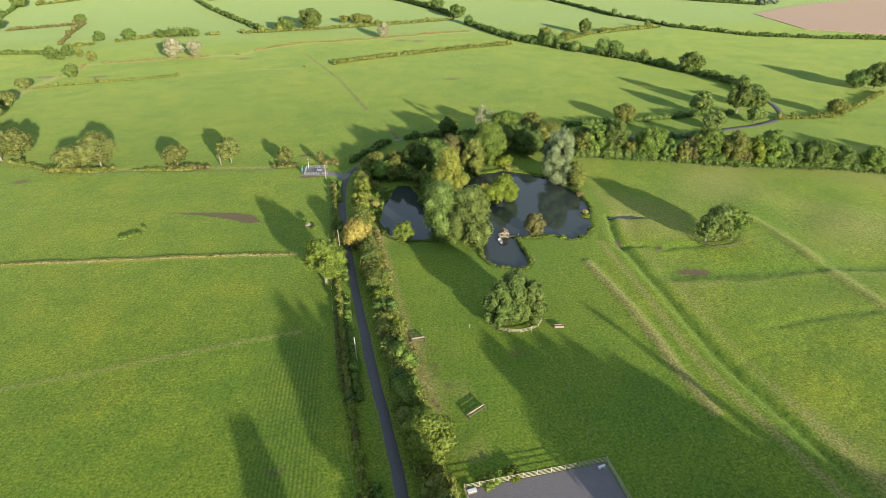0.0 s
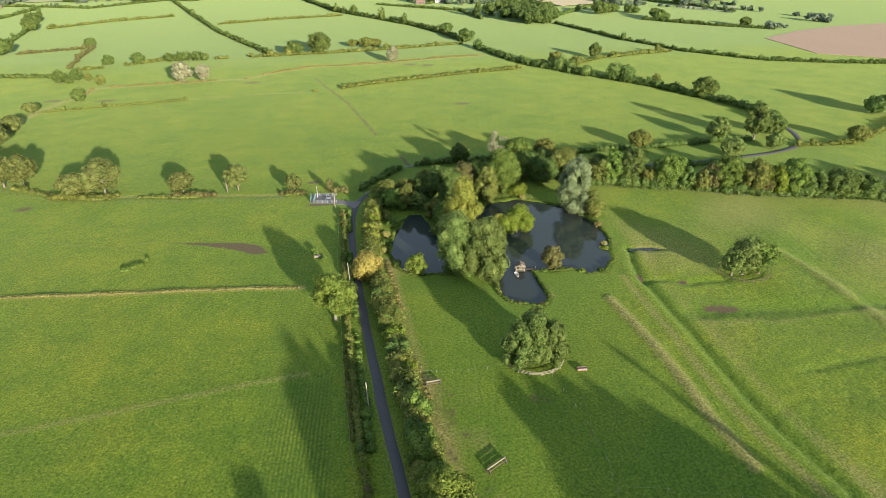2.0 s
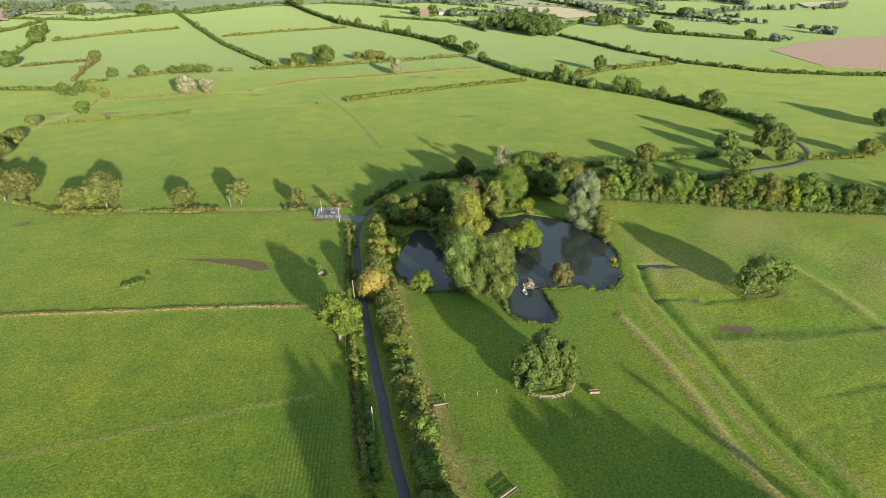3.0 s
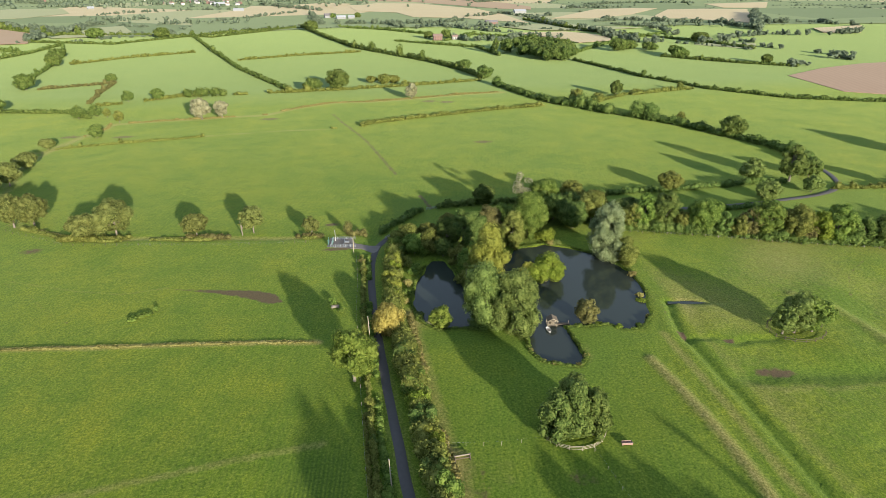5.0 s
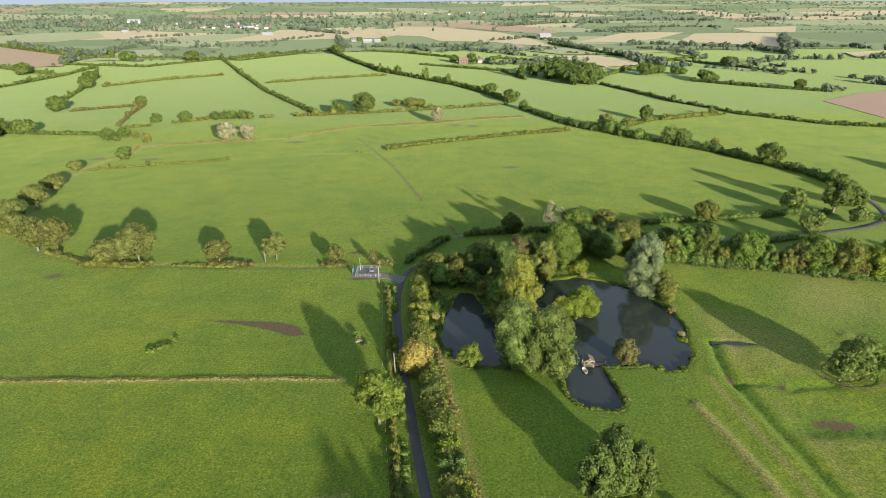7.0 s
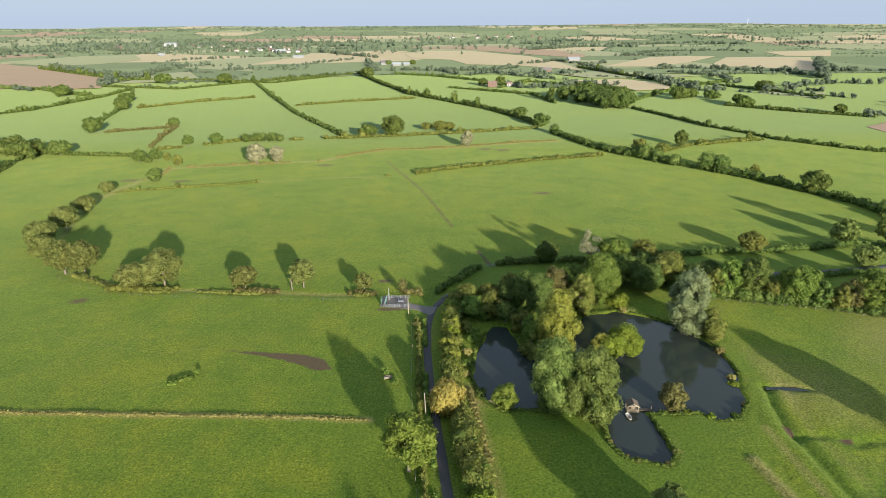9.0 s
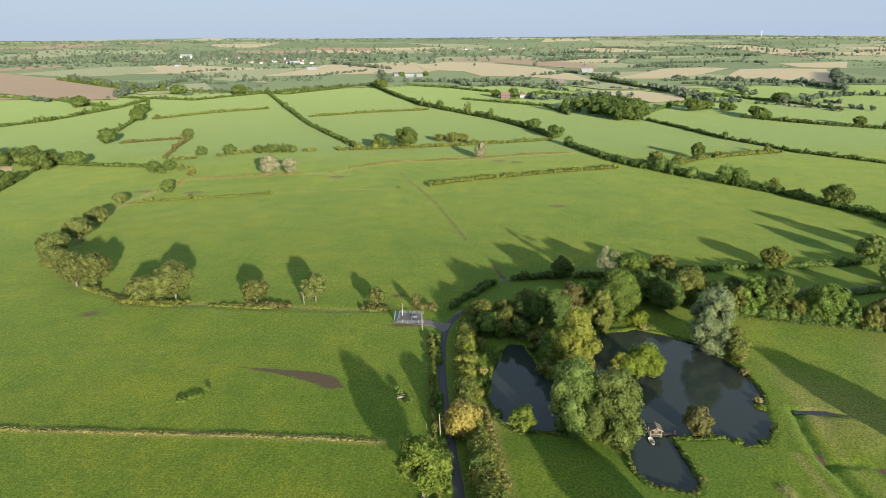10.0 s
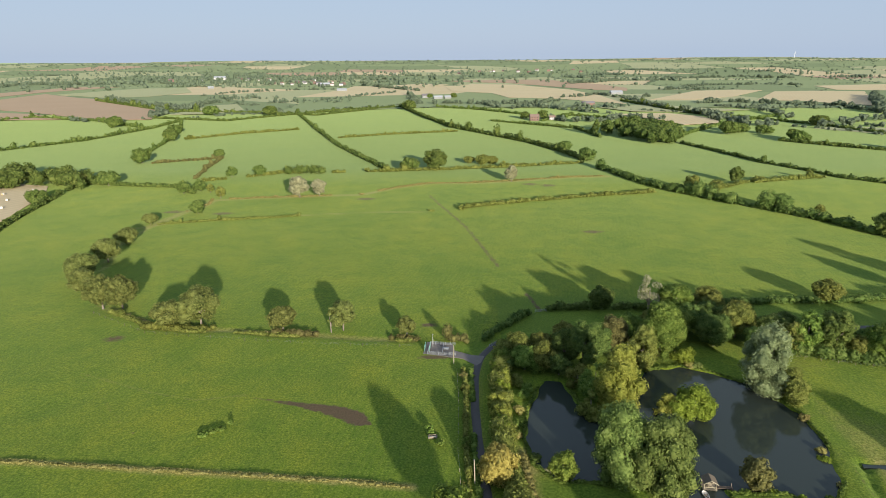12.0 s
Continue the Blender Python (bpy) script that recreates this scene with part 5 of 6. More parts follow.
def far_country():
    """Patchwork of small fields with hedgerows and trees out to the skyline."""
    rng = np.random.default_rng(5)
    nx, ny, cell = 34, 14, 310.0
    gi, gj = np.meshgrid(np.arange(nx + 1), np.arange(ny + 1))
    px = (gi - nx / 2) * cell + rng.normal(size=gi.shape) * 62 + (gj % 2) * 60
    py = 1160 + gj * cell * (0.55 + 0.03 * gj) + rng.normal(size=gi.shape) * 40
    lobes = []
    land = thing("backdrop", 0, 0, 0, "patchwork of distant green, stubble and ploughed fields", "fields", kind="structure")
    order = ["green", "deep", "olive", "stubble", "plough"]
    taken = [pts for _, pts in FIELDS]
    for j in range(ny):
        for i in range(nx):
            q = [(px[j, i], py[j, i]), (px[j, i + 1], py[j, i + 1]), (px[j + 1, i + 1], py[j + 1, i + 1]), (px[j + 1, i], py[j + 1, i])]
            far = math.hypot(*q[0])
            if far > 5600:
                continue
            kind = rng.choice(5, p=[0.32, 0.23, 0.18, 0.2, 0.07] if far > 1500 else [0.6, 0.28, 0.1, 0.01, 0.01])
            n = 5
            verts, faces = [], []
            for b in range(n + 1):
                for a in range(n + 1):
                    u, v = a / n, b / n
                    x = (q[0][0] * (1 - u) + q[1][0] * u) * (1 - v) + (q[3][0] * (1 - u) + q[2][0] * u) * v
                    y = (q[0][1] * (1 - u) + q[1][1] * u) * (1 - v) + (q[3][1] * (1 - u) + q[2][1] * u) * v
                    verts.append((x, y, 0.9))
            for b in range(n):
                for a in range(n):
                    k = b * (n + 1) + a
                    faces.append((k, k + 1, k + n + 2, k + n + 1))
            verts = np.array(verts)
            verts[:, 2] += height_at(verts[:, 0], verts[:, 1])
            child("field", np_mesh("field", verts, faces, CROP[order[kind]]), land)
            # hedgerow on two sides, with standing trees and gaps
            for (ax, ay), (bx, by) in ((q[0], q[1]), (q[0], q[3])):
                d = math.hypot(bx - ax, by - ay)
                steps = int(d / 13.0)
                thin = rng.uniform(0.0, 0.5)
                for s in range(steps):
                    if rng.uniform() < thin:
                        continue
                    f = s / steps
                    x, y = ax + (bx - ax) * f + rng.normal() * 2, ay + (by - ay) * f + rng.normal() * 2
                    if (y < 1950 and abs(x) < 1100 and rng.uniform() < 0.8) or any(inside(np.array(x), np.array(y), t) for t in taken):
                        continue
                    r = rng.uniform(1.3, 2.3) if rng.uniform() < 0.9 else rng.uniform(3.0, 5.0)
                    lobes.append((x, y, r * 0.75, r * 1.7, r * 1.7, r))
            # copses, gardens and spinneys
            if rng.uniform() < (0.3 if far > 1600 else 0.12):
                cx, cy = q[0][0] + rng.normal() * 40, q[0][1] + rng.normal() * 40
                if any(inside(np.array(cx), np.array(cy), t) for t in taken):
                    continue
                for s in range(int(rng.uniform(10, 60))):
                    r = rng.uniform(3, 5.5)
                    lobes.append((cx + rng.normal() * 50, cy + rng.normal() * 20, r, r, r, r * 1.1))
    # belt of villages' trees
    for k in range(1500):
        a = rng.choice(4, p=[0.34, 0.22, 0.26, 0.18])
        cx, cy, sx, sy = ((-750, 2350, 480, 240), (300, 2900, 1100, 260), (-1500, 3000, 900, 400), (1500, 3200, 1000, 500))[a]
        r = rng.uniform(3.5, 7)
        lobes.append((cx + rng.normal() * sx, cy + rng.normal() * sy, r, r, r, r * 1.1))
    # woods along the skyline
    for k in range(1000):
        a, far, r = rng.uniform(-0.95, 0.95), rng.uniform(4100, 5000), rng.uniform(6, 11)
        lobes.append((far * math.sin(a), far * math.cos(a), r * 0.6, r * 1.8, r, r * 0.9))
    # rows of hedgerow trees
    rows = []
    for line, tall, grown in TREE_ROWS:
        for (ax, ay), (bx, by) in zip(line[:-1], line[1:]):
            for s in range(int(math.hypot(bx - ax, by - ay) / 6.0) + 1):
                f = rng.uniform()
                x, y = ax + (bx - ax) * f + rng.normal() * 2.5, ay + (by - ay) * f + rng.normal() * 2.5
                if rng.uniform() > grown:
                    continue
                hh = tall * rng.uniform(0.45, 1.15)
                for k in range(4):
                    r = hh * rng.uniform(0.22, 0.36)
                    rows.append((x + rng.normal() * hh * 0.2, y + rng.normal() * hh * 0.2, rng.uniform(r * 0.7, max(r, hh - r)), r, r, r))
    rows = np.array(rows)
    rows[:, 2] += height_at(rows[:, 0], rows[:, 1]) + 0.3
    # leaf colour here carries the haze of distance
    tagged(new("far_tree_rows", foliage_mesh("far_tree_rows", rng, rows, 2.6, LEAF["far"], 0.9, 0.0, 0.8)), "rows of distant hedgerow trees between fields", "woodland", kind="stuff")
    lobes = np.array(lobes)
    # the nearer bushes are clusters of smaller clumps
    close = np.hypot(lobes[:, 0], lobes[:, 1]) < 1900
    small = np.repeat(lobes[close], 2, axis=0)
    push = rng.normal(size=(len(small), 3))
    push /= np.linalg.norm(push, axis=1, keepdims=True)
    small[:, :3] += push * small[:, 3:6] * np.array([0.6, 0.6, 0.45])
    small[:, 3:6] *= rng.uniform(0.42, 0.74, (len(small), 1))
    lobes = np.concatenate([lobes[~close], small])
    # low growth on the skyline
    lobes[:, 2:6] *= (1 - 0.45 * smooth(2600, 4000, np.hypot(lobes[:, 0], lobes[:, 1])))[:, None]
    lobes[:, 2] += height_at(lobes[:, 0], lobes[:, 1]) + 0.4
    V, F = ico(1)
    jit = 1 + 0.26 * rng.normal(size=(len(lobes), len(V), 1))
    v = lobes[:, None, :3] + V[None] * lobes[:, None, 3:6] * jit
    f = F[None] + (np.arange(len(lobes)) * len(V))[:, None, None]
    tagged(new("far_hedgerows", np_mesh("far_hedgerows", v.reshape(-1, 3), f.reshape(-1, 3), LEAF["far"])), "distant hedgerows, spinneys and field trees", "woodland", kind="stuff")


far_country()


def house(x, y, rz, w, d, h, wall, roof, label, name="house", windows=True):
    ob = thing(name, x, y, float(height_at(x, y)) + 0.6, label, "building", rz=rz)
    part("wall", box(w, d, h, (0, 0, h / 2)), wall, ob)
    bm = bmesh.new()
    rise, o = d * 0.36, 0.4
    pts = [(-w / 2 - o, -d / 2 - o, h - 0.2), (w / 2 + o, -d / 2 - o, h - 0.2), (w / 2 + o, 0, h + rise), (-w / 2 - o, 0, h + rise), (w / 2 + o, d / 2 + o, h - 0.2), (-w / 2 - o, d / 2 + o, h - 0.2)]
    v = [bm.verts.new(p) for p in pts]
    for f in ((0, 1, 2, 3), (3, 2, 4, 5), (0, 3, 5), (1, 4, 2), (0, 5, 4, 1)):
        bm.faces.new([v[i] for i in f])
    bmesh.ops.recalc_face_normals(bm, faces=bm.faces[:])
    r = part("roof", bm, roof, ob)
    if windows:
        part("chimney", box(0.9, 0.9, 2.2, (w * 0.3, 0, h + rise + 0.4), 0.05), BRICK_RED, r)
        for k in range(3):
            for lv in (0.28, 0.74):
                part("window", box(1.3, 0.12, 1.2, ((k - 1) * w * 0.3, -d / 2 - 0.03, h * lv)), DARK_GLASS, ob)
    return ob


# farms and villages
for x, y, rz, w, d, h, wall, roof, label, win in (
    (-51.0, 1409.0, 12, 19, 9, 4, SHED_WALL, SHEETING, "large pale-roofed shed on a distant farm", False), (-30.0, 1418.0, 12, 14, 8, 4, SHED_WALL, SHEETING, "pale-roofed shed on a distant farm", False),
    (-78.0, 1446.0, 12, 20, 12, 5, SHED_WALL, SLATE, "grey-roofed shed on a distant farm", False),
    (103.0, 959.0, 5, 13, 8, 6, BRICK_RED, TILE_ROOF, "small red-brick farmhouse among trees", True), (130.0, 966.0, 8, 9, 6, 4, RENDERED, TILE_ROOF, "small tiled-roof cottage among trees", True),
    (236.0, 1226.0, 15, 24, 10, 4, BRICK_RED, SLATE, "slate-roofed brick building on a distant farm", False), (364.0, 1529.0, 15, 30, 12, 5, SHED_WALL, SHEETING, "long pale-roofed shed on a distant farm", False),
    (-421.0, 2001.0, 20, 30, 12, 6, SHED_WALL, SHEETING, "pale-roofed shed at the village edge", False), (-318.0, 1724.0, 10, 26, 9, 4, SHED_WALL, SHEETING, "pale-roofed shed at the village edge", False), (-732.5, 1877.1, 30, 16, 9, 4, SHED_WALL, SHEETING, "low pale-roofed barn in a field", False),
):
    house(x, y, rz, w, d, h, wall, roof, label, "farm_building" if not win else "farmhouse", win)
rng_v = np.random.default_rng(31)
for k in range(46):
    cx, cy, sx, sy = ((-860, 2440, 150, 70), (-450, 2110, 120, 60), (430, 3050, 260, 110))[k % 3]
    white = rng_v.uniform() < 0.55
    house(cx + rng_v.normal() * sx, cy + rng_v.normal() * sy, rng_v.uniform(-40, 40), rng_v.uniform(9, 16), rng_v.uniform(7, 9), rng_v.uniform(5, 6.5), RENDERED if white else BRICK_RED, SLATE if rng_v.uniform() < 0.5 else TILE_ROOF, "white-rendered house in the distant village" if white else "red-brick house in the distant village", windows=k < 12)
house(-926.0, 2470.0, 5, 44, 16, 10, RENDERED, SHEETING, "large white mill building in the village", "mill_building", False)

# wind turbine on the skyline
wt = thing("wind_turbine", 2190.0, 4240.0, float(height_at(2190.0, 4240.0)), "white three-bladed wind turbine on the skyline", "wind turbine")
part("tower", tube((0, 0, 0), (0, 0, 34), 1.5, 0.8, 12), TURBINE, wt)
nac = part("nacelle", box(3, 6, 2.6, (0, -1, 35), 0.5), TURBINE, wt)
for a in (80, 200, 320):
    d = Vector((math.cos(radians(a)), 0, math.sin(radians(a))))
    part("blade", tube(Vector((0, -4.4, 35)) + d * 0.6, Vector((0, -4.4, 35)) + d * 17, 0.8, 0.2, 6), TURBINE, wt)


# straw bales on the stubble
for x, y, rz in ((-318.0, 452.0, 20), (-334.0, 470.0, 75), (-306.0, 430.0, 40), (-345.0, 440.0, 10), (-322.0, 484.0, 60), (-330.0, 420.0, 35)):
    bale = thing("straw_bale", x, y, 0.35, "round straw bale lying on pale stubble", "bale", "straw bales", rz=rz)
    part("straw", tube((-0.75, 0, 0.75), (0.75, 0, 0.75), 0.75, sides=14), STRAW, bale)
    part("netting", tube((-0.6, 0, 0.75), (0.6, 0, 0.75), 0.77, sides=14), PALE_PAINT, bale)


# ---- fences ----
def post_mesh(h, w):
    bm = box(w, w, h, (0, 0, h / 2), w * 0.12)
    me = bpy.data.meshes.new("post")
    bm.to_mesh(me)
    bm.free()
    return me


def rail_fence(line, h, rails, gap, mat, label, rail_h=0.11, post_w=0.14, name="fence", closed=False):
    """Post-and-rail fence: every post and every rail is a piece."""
    pts = [Vector((*p, 0)) for p in line] + ([Vector((*line[0], 0))] if closed else [])
    ob = thing(name, *line[0], 0.0, label, "fence")
    pm = post_mesh(h + 0.25, post_w)
    pm.materials.append(mat)
    rm = {}
    for a, b in zip(pts[:-1], pts[1:]):
        n = max(1, round((b - a).length / gap))
        for k in range(n):
            p, q = a.lerp(b, k / n), a.lerp(b, (k + 1) / n)
            pz, qz = float(height_at(p.x, p.y)), float(height_at(q.x, q.y))
            child("post", pm, ob, at=pose(p.x - line[0][0], p.y - line[0][1], pz - 0.1))
            d = (q - p).length
            key = round(d, 2)
            if key not in rm:
                bm = box(d, 0.06, rail_h, (d / 2, 0, 0), 0.01)
                rm[key] = bpy.data.meshes.new("rail")
                bm.to_mesh(rm[key])
                bm.free()
                rm[key].materials.append(mat)
            yaw = math.degrees(math.atan2(q.y - p.y, q.x - p.x))
            tilt = -math.degrees(math.atan2(qz - pz, d))
            for r in range(rails):
                child("rail", rm[key], ob, at=pose(p.x - line[0][0], p.y - line[0][1], pz + h * (r + 0.75) / rails, 0, tilt, yaw))
    return ob


def wire_fence(line, h, gap, mat, label, wires=2, post_w=0.09):
    ob = thing("wire_fence", *line[0], 0.0, label, "fence")
    pm = post_mesh(h, post_w)
    pm.materials.append(mat)
    pts = [Vector((*p, 0)) for p in line]
    for a, b in zip(pts[:-1], pts[1:]):
        n = max(1, round((b - a).length / gap))
        za, zb = float(height_at(a.x, a.y)), float(height_at(b.x, b.y))
        for k in range(n):
            p = a.lerp(b, k / n)
            child("post", pm, ob, at=pose(p.x - line[0][0], p.y - line[0][1], float(height_at(p.x, p.y)) - 0.1))
        off = Vector((line[0][0], line[0][1], 0))
        for w in range(wires):
            z = h * (0.9 - 0.35 * w)
            part("wire", tube(a - off + Vector((0, 0, za + z)), b - off + Vector((0, 0, zb + z)), 0.005, sides=4), GALV, ob)
    return ob


# riding arena
AX, AY = Vector((28.7, 2.2)).normalized(), Vector((2.2, -28.7)).normalized()
A0 = Vector((15.5, 74.5))
A1 = A0 + AX * 28.8
A2, A3 = A1 + AY * 46, A0 + AY * 46
inner = [A0 + AX * 0.25 + AY * 0.25, A1 - AX * 0.25 + AY * 0.25, A2 - AX * 0.25 - AY * 0.25, A3 + AX * 0.25 - AY * 0.25]
sheet("riding_arena", [tuple(p) for p in inner], RIDING, 0.22, "raked dark grey sand riding arena", "arena")
rail_fence([tuple(A0), tuple(A1), tuple(A2), tuple(A3)], 1.5, 4, 2.9, FENCE_WOOD, "pale wooden post-and-rail arena fence", closed=True)
arena_box = thing("storage_box", *(A1 - AX * 1.6 + AY * 1.2), 0.22, "white plastic jump filler in the arena corner", "box", rz=14)
part("body", box(1.5, 0.4, 0.5, (0, 0, 0.25), 0.06), PALE_PAINT, arena_box)
part("foot", box(0.3, 0.7, 0.14, (0.5, 0, 0.07), 0.02), PALE_PAINT, arena_box)
part("foot", box(0.3, 0.7, 0.14, (-0.5, 0, 0.07), 0.02), PALE_PAINT, arena_box)
trough_a = thing("water_trough", *(A0 + AX * 1.2 + AY * 1.0), 0.22, "pale stone water trough in the arena corner", "trough", rz=8)
part("body", box(1.7, 0.7, 0.55, (0, 0, 0.275), 0.06), CONCRETE, trough_a)
part("rim", box(1.8, 0.8, 0.1, (0, 0, 0.58), 0.03), PALE_PAINT, trough_a)


def ring(cx, cy, rx, ry, n, a0=0, a1=360):
    return [(cx + rx * math.cos(radians(a0 + (a1 - a0) * k / n)), cy + ry * math.sin(radians(a0 + (a1 - a0) * k / n))) for k in range(n + (0 if a1 - a0 == 360 else 1))]


rail_fence(ring(38.6, 126.0, 7.4, 6.6, 16), 1.15, 3, 3.0, FENCE_WOOD, "round wooden rail fence guarding a tree clump")
rail_fence(ring(115.4, 158.2, 8.0, 6.6, 18), 1.15, 2, 3.2, DARK_WOOD, "round weathered rail fence guarding a tree clump")
wire_fence([(p[0] - 2.0, p[1]) for p in LEFT_HEDGE], 1.2, 3.6, OLD_WOOD, "weathered post-and-wire fence along the lane field")
wire_fence([(9.8, 124.1), (21.4, 123.0), (30.6, 123.6)], 1.2, 4.2, FENCE_WOOD, "thin electric fence with pale posts", 1, 0.06)
wire_fence([(41.1, 118.7), (43.6, 102.0), (43.9, 92.0), (43.1, 83.9), (44.1, 77.5)], 1.2, 5.0, FENCE_WOOD, "thin electric fence with pale posts", 1, 0.06)
wire_fence([(43.4, 84.6), (52.5, 82.8), (65.3, 78.9), (84.8, 74.4)], 1.2, 6.5, FENCE_WOOD, "thin electric fence with pale posts", 1, 0.06)
wire_fence([(92.0, 234.0), (124.1, 225.2), (150.8, 214.8), (172.4, 209.2), (212.6, 197.0), (245.0, 187.0)], 1.2, 5.0, OLD_WOOD, "weathered post-and-wire fence before the tree belt")
wire_fence([(-150.1, 265.0), (-122.3, 248.6), (-92.7, 244.0), (-59.6, 240.2), (-26.0, 238.6)], 1.2, 4.0, DARK_WOOD, "weathered post-and-wire fence along the stream")


# ---- poles ----
def pole(x, y, h, label="slim wooden telegraph pole on the verge", lean=0.0):
    ob = thing("telegraph_pole", x, y, float(height_at(x, y)), label, "pole")
    part("shaft", tube((0, 0, -0.3), (lean, 0, h), 0.15, 0.11, 10), FENCE_WOOD, ob)
    part("cap", tube((lean, 0, h), (lean, 0, h + 0.06), 0.13, 0.05, 10), GALV, ob)
    for k in range(3):
        part("step_iron", tube((-0.25, 0, h * 0.5 + k * 0.8), (0.25, 0, h * 0.5 + k * 0.8), 0.02, sides=5), GALV, ob)
    return ob


pole(-3.0, 114.1, 7.5, lean=-0.3)
pole(-6.7, 170.6, 6.6, lean=-0.25)
pole(-11.8, 227.4, 6.4)


# ---- loose things on the grass ----
def log_jump(x, y, w, rz, label):
    """A cross-country jump: a log rail on two trestle ends."""
    ob = thing("horse_jump", x, y, float(height_at(x, y)), label, "horse jump", "cross-country jumps", rz=rz)
    part("rail", tube((-w / 2, 0, 0.95), (w / 2, 0, 0.95), 0.16, 0.13, 10), OLD_WOOD, ob)
    part("rail", tube((-w / 2, 0.3, 0.55), (w / 2, 0.3, 0.55), 0.12, 0.12, 10), OLD_WOOD, ob)
    part("rail", tube((-w / 2, -0.32, 0.42), (w / 2, -0.32, 0.42), 0.12, 0.1, 10), DARK_WOOD, ob)
    for s in (-1, 1):
        for t in (-1, 1):
            part("leg", tube((s * w * 0.46, t * 0.75, 0), (s * w * 0.46, t * 0.05, 1.15), 0.09, 0.08, 8), DARK_WOOD, ob)
        part("sill", box(0.2, 1.9, 0.16, (s * w * 0.46, 0, 0.08), 0.03), DARK_WOOD, ob)
    return ob


log_jump(12.3, 120.2, 3.6, 6, "weathered log jump standing on worn grass")
log_jump(21.6, 93.6, 4.8, 31, "long weathered log jump on trestle ends")


def trough(x, y, rz, w, label, mat):
    ob = thing("feed_trough", x, y, float(height_at(x, y)), label, "trough", rz=rz)
    bm = box(w, 0.9, 0.55, (0, 0, 0.5), 0.04)
    top = max(bm.faces, key=lambda f: f.calc_center_median().z)
    bmesh.ops.inset_region(bm, faces=[top], thickness=0.12)
    bmesh.ops.translate(bm, verts=top.verts[:], vec=(0, 0, -0.35))
    part("tray", bm, mat, ob)
    for s in (-1, 1):
        for t in (-1, 1):
            part("leg", box(0.12, 0.12, 0.4, (s * w * 0.42, t * 0.35, 0.2), 0.01), OLD_WOOD, ob)
    part("rim", tube((-w / 2, -0.45, 0.8), (w / 2, -0.45, 0.8), 0.04, sides=6), GALV, ob)
    return ob


trough(48.8, 119.9, -4, 2.4, "faded red feed trough with pale contents", PINKISH)
trough(-17.1, 188.0, 8, 2.4, "weathered timber hay feeder on the grass", OLD_WOOD)


# ---- duck house on the pond, footbridge and rowing boat ----
DH_SCALE = 0.78
dh = thing("duck_house", 46.6, 170.6, -0.42, "open-sided timber duck house with pitched roof standing in the pond", "duck house", rz=-5)
for sx in (-1.7, 1.7):
    for sy in (-1.4, 1.4):
        part("post", tube((sx, sy, -0.9), (sx, sy, 2.5), 0.1, sides=8), FENCE_WOOD, dh)
for k in range(12):
    part("deck_board", box(0.31, 3.4, 0.06, (-1.87 + k * 0.34, 0, 0.45), 0.01), OLD_WOOD, dh)
for y in (-1.4, 1.4):
    part("rail", box(3.4, 0.07, 0.14, (0, y, 1.15), 0.01), FENCE_WOOD, dh)
    part("beam", box(3.7, 0.14, 0.18, (0, y, 2.5), 0.02), FENCE_WOOD, dh)
    part("brace", tube((-1.6, y, 0.55), (0, y, 1.9), 0.05, sides=6), FENCE_WOOD, dh)
    part("brace", tube((1.6, y, 0.55), (0, y, 1.9), 0.05, sides=6), FENCE_WOOD, dh)
for s in (-1, 1):
    roof = part("roof_slope", box(2.35, 3.7, 0.08, (s * 1.03, 0, 3.05), 0.01, rot=Matrix.Rotation(radians(s * 30), 4, "Y")), ROOF_FELT, dh)
    bm = box(2.4, 0.12, 0.2, (s * 1.03, -1.86, 3.05), 0.01, rot=Matrix.Rotation(radians(s * 30), 4, "Y"))
    part("bargeboard", bm, FENCE_WOOD, dh)
dh.scale = (DH_SCALE, DH_SCALE, DH_SCALE)
part("back_wall", box(3.2, 0.06, 1.7, (0, 1.35, 1.5), 0.01), DARK_WOOD, dh)
part("nest_box", box(1.3, 1.1, 0.9, (0.3, 0.5, 0.95), 0.03), OLD_WOOD, dh)
br = thing("footbridge", 50.0, 170.2, -0.5, "short plank footbridge to the duck house", "footbridge", rz=-6)
for k in range(13):
    part("plank", box(0.24, 0.9, 0.05, (-1.75 + k * 0.28, 0, 0.5), 0.008), DARK_WOOD, br)
for s in (-1, 1):
    part("stringer", box(3.9, 0.1, 0.16, (0, s * 0.38, 0.39), 0.01), DARK_WOOD, br)
for sx in (-1.5, 1.6):
    part("handrail_post", tube((sx, 0.45, -0.4), (sx, 0.45, 1.35), 0.05, sides=6), OLD_WOOD, br)
    part("pile", tube((sx, -0.38, -0.7), (sx, -0.38, 0.4), 0.07, sides=6), DARK_WOOD, br)


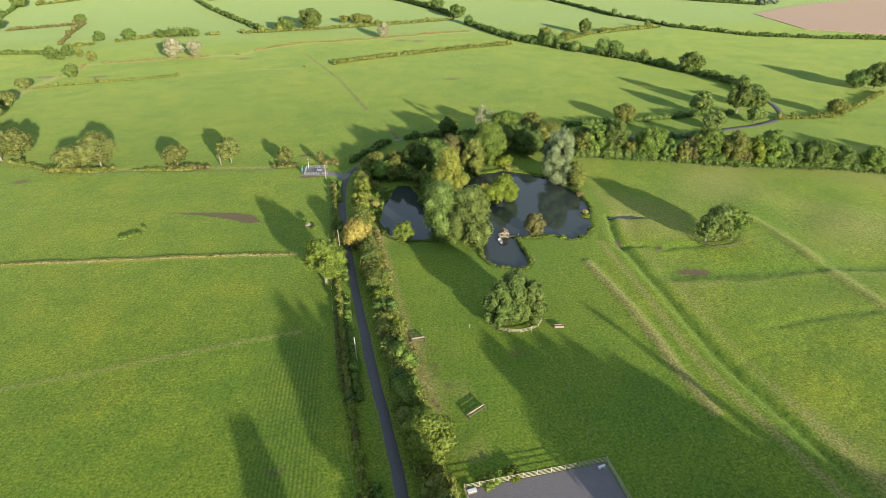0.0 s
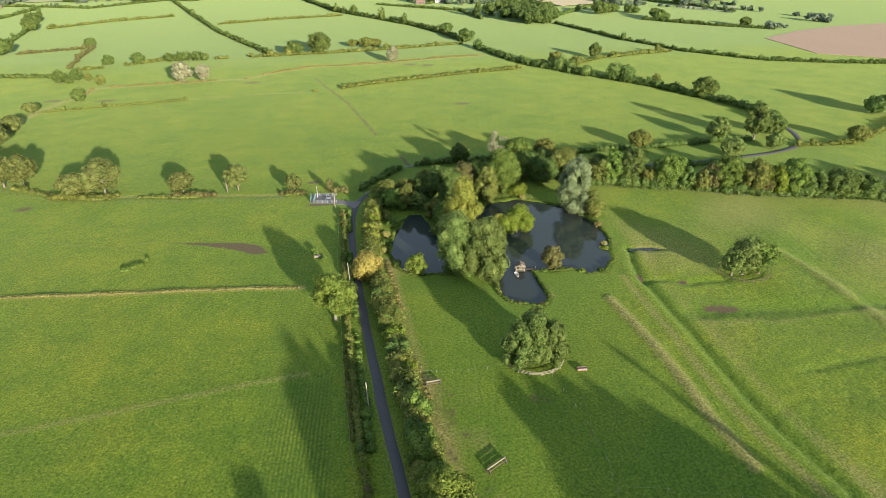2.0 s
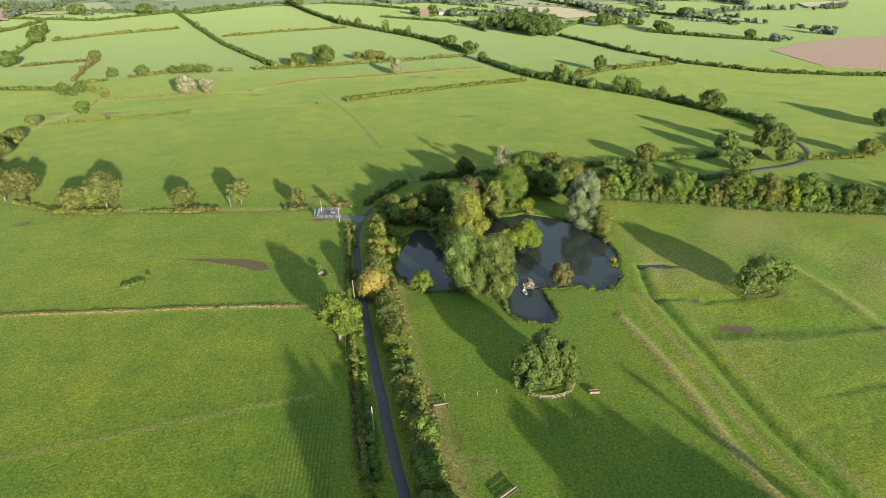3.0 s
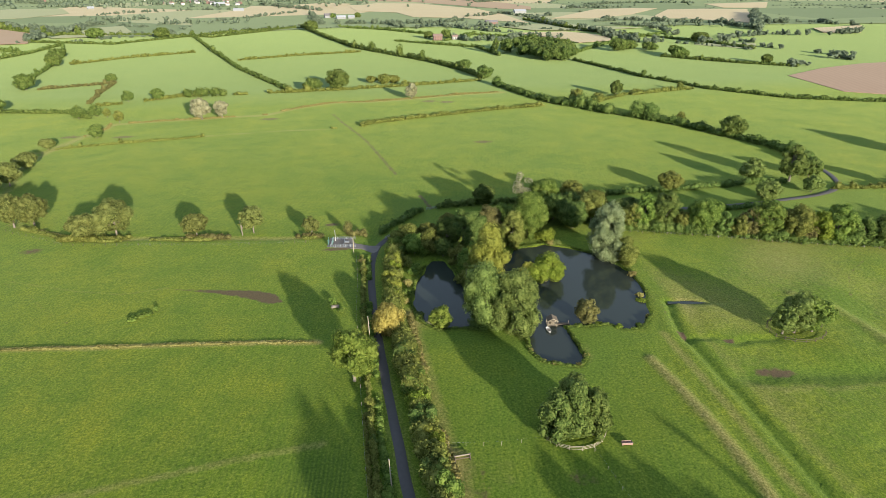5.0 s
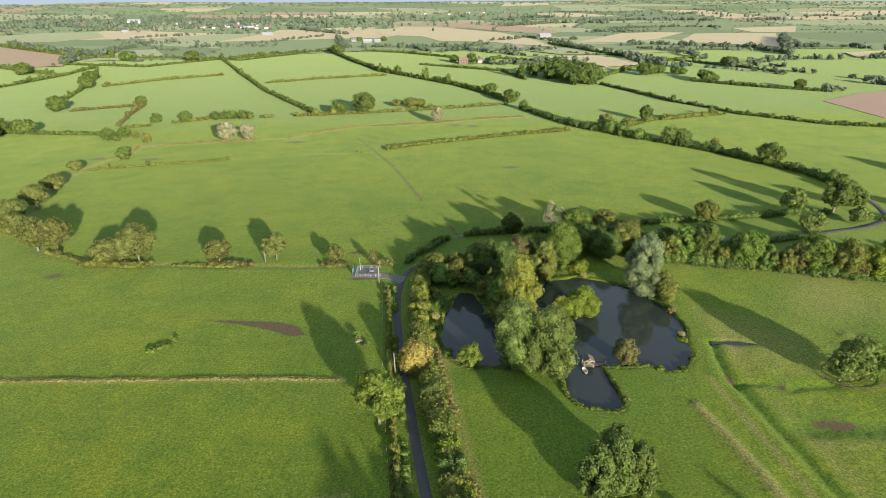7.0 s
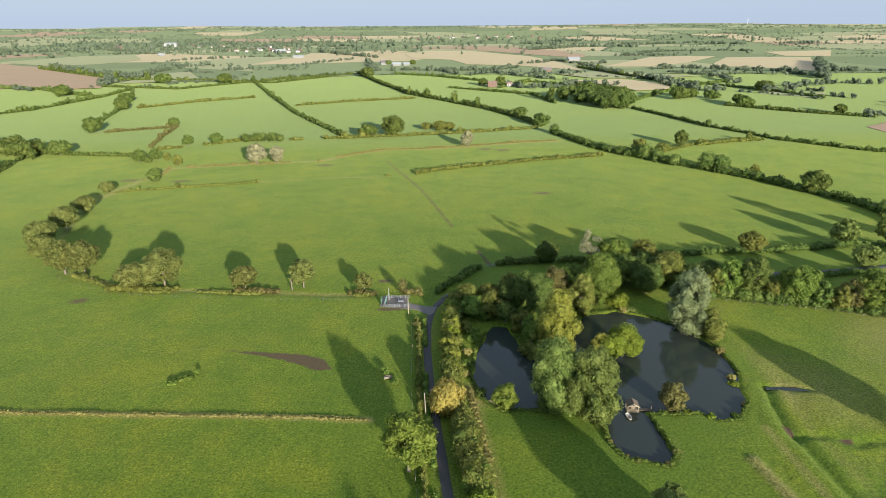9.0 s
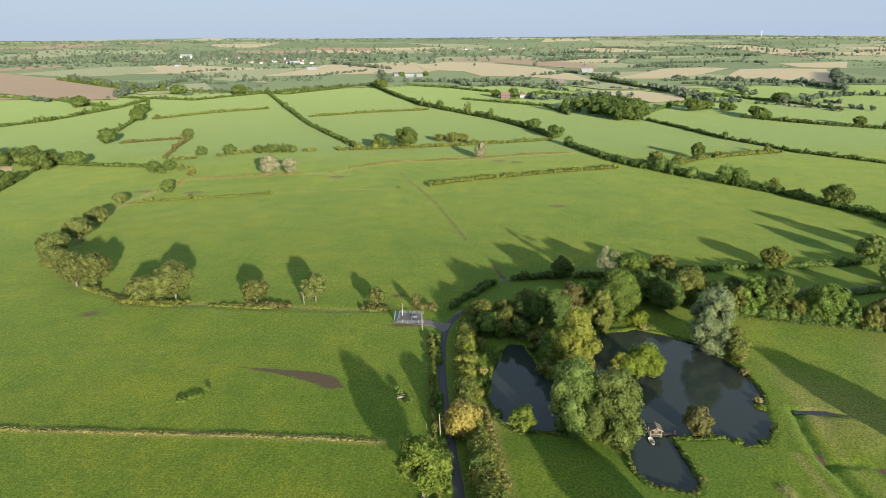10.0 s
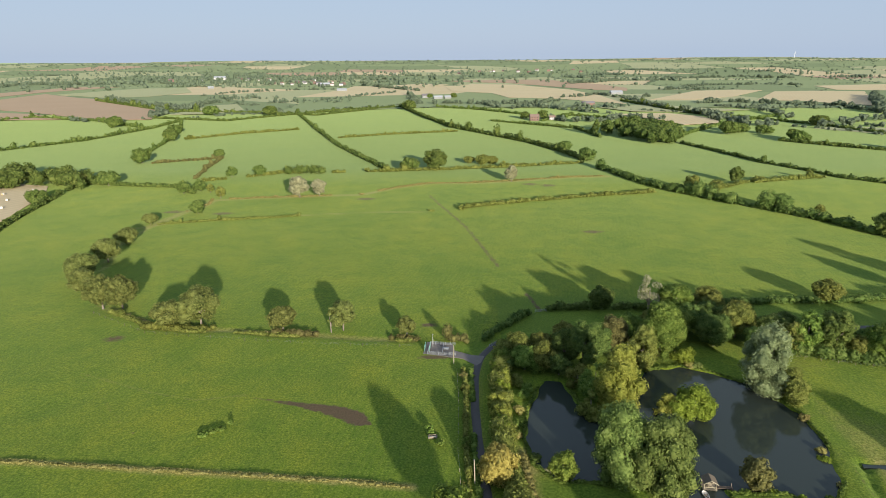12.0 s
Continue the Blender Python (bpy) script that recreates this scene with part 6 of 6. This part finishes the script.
def boat(x, y, rz):
    ob = thing("rowing_boat", x, y, -0.47, "small white fibreglass rowing boat moored at the duck house", "boat", rz=rz)
    bm = bmesh.new()
    prof, L = [], 2.7
    for k in range(9):
        f = k / 8
        w = 0.62 * (math.sin(math.pi * (0.16 + 0.84 * (1 - f))) ** 0.6 if f < 0.98 else 0.03)
        row = []
        for a, dz in ((-1, 0.48), (-0.86, 0.12), (-0.35, -0.06), (0.35, -0.06), (0.86, 0.12), (1, 0.48)):
            row.append(bm.verts.new((a * w, (f - 0.5) * L, dz + 0.12 * f * f)))
        prof.append(row)
    for r0, r1 in zip(prof[:-1], prof[1:]):
        for s in range(5):
            bm.faces.new((r0[s], r0[s + 1], r1[s + 1], r1[s]))
    bm.faces.new(prof[0])
    bmesh.ops.recalc_face_normals(bm, faces=bm.faces[:])
    bmesh.ops.solidify(bm, geom=bm.faces[:], thickness=0.05)
    part("hull", bm, PALE_PAINT, ob)
    for y0, w in ((-0.75, 1.05), (0.1, 1.1)):
        part("thwart", box(w, 0.26, 0.05, (0, y0, 0.36), 0.01), OLD_WOOD, ob)
    part("floor_board", box(0.6, 1.7, 0.03, (0, -0.1, 0.06), 0.01), DARK_WOOD, ob)
    return ob


boat(44.9, 167.7, 6)


# ---- sheep pens by the lane ----
def hurdle(x, y, rz, w, label, mat, name="metal_hurdle", h=1.1, bars=5):
    ob = thing(name, x, y, 0.13 if name == "metal_hurdle" else float(height_at(x, y)) - 0.02, label, "hurdle", "sheep pen hurdles" if name == "metal_hurdle" else "", rz=rz)
    for s in (-1, 1):
        part("upright", tube((s * w / 2, 0, 0), (s * w / 2, 0, h), 0.05, sides=6), mat, ob)
    for k in range(bars):
        z = h * (0.16 + 0.82 * k / (bars - 1))
        part("bar", tube((-w / 2, 0, z), (w / 2, 0, z), 0.032, sides=6), mat, ob)
    return ob


for k in range(5):
    hurdle(-19.6 + k * 1.85, 233.3 - k * 0.18, -5.5, 1.8, "galvanised steel sheep hurdle on concrete", GALV)
    hurdle(-19.0 + k * 1.7, 240.6 - k * 0.16, -5.5, 1.65, "galvanised steel sheep hurdle on concrete", GALV)
for k in range(3):
    hurdle(-20.4 + k * 0.2, 234.6 + k * 2.2, 86, 2.1, "galvanised steel sheep hurdle on concrete", GALV)
    hurdle(-15.6 + k * 0.1, 234.3 + k * 2.1, 86, 2.0, "galvanised steel sheep hurdle on concrete", GALV)
race = thing("sheep_race", -20.6, 236.6, 0.13, "green-framed steel loading frame beside the pens", "livestock frame", rz=-5)
for sx in (-0.8, 0.8):
    for sy in (-1.4, 1.4):
        part("post", tube((sx, sy, 0), (sx, sy, 2.3), 0.06, sides=6), TEAL, race)
for sx in (-0.8, 0.8):
    for z in (0.5, 1.0, 1.5, 2.2):
        part("bar", tube((sx, -1.4, z), (sx, 1.4, z), 0.045, sides=6), TEAL, race)
part("side_sheet", box(0.05, 2.7, 1.1, (-0.8, 0, 0.75), 0.01), TEAL, race)
mast = thing("lamp_post", -18.9, 239.0, 0.13, "slim pale steel post beside the pens", "post")
part("shaft", tube((0, 0, 0), (0, 0, 4.6), 0.09, 0.06, 8), PALE_PAINT, mast)
part("head", box(0.25, 0.5, 0.12, (0, -0.15, 4.62), 0.03), GALV, mast)
water_tank = thing("water_trough", -14.6, 237.0, 0.13, "galvanised water trough on the concrete", "trough", rz=-8)
part("body", box(1.9, 0.7, 0.55, (0, 0, 0.3), 0.05), GALV, water_tank)
part("rim", box(2.0, 0.8, 0.08, (0, 0, 0.58), 0.02), GALV, water_tank)
hurdle(1.4, 240.0, 48, 4.2, "galvanised field gate across the lane end", GALV, "field_gate", 1.2, 6)
hurdle(21.3, 268.6, 14, 4.6, "galvanised field gate in the field hedge", GALV, "field_gate", 1.2, 6)
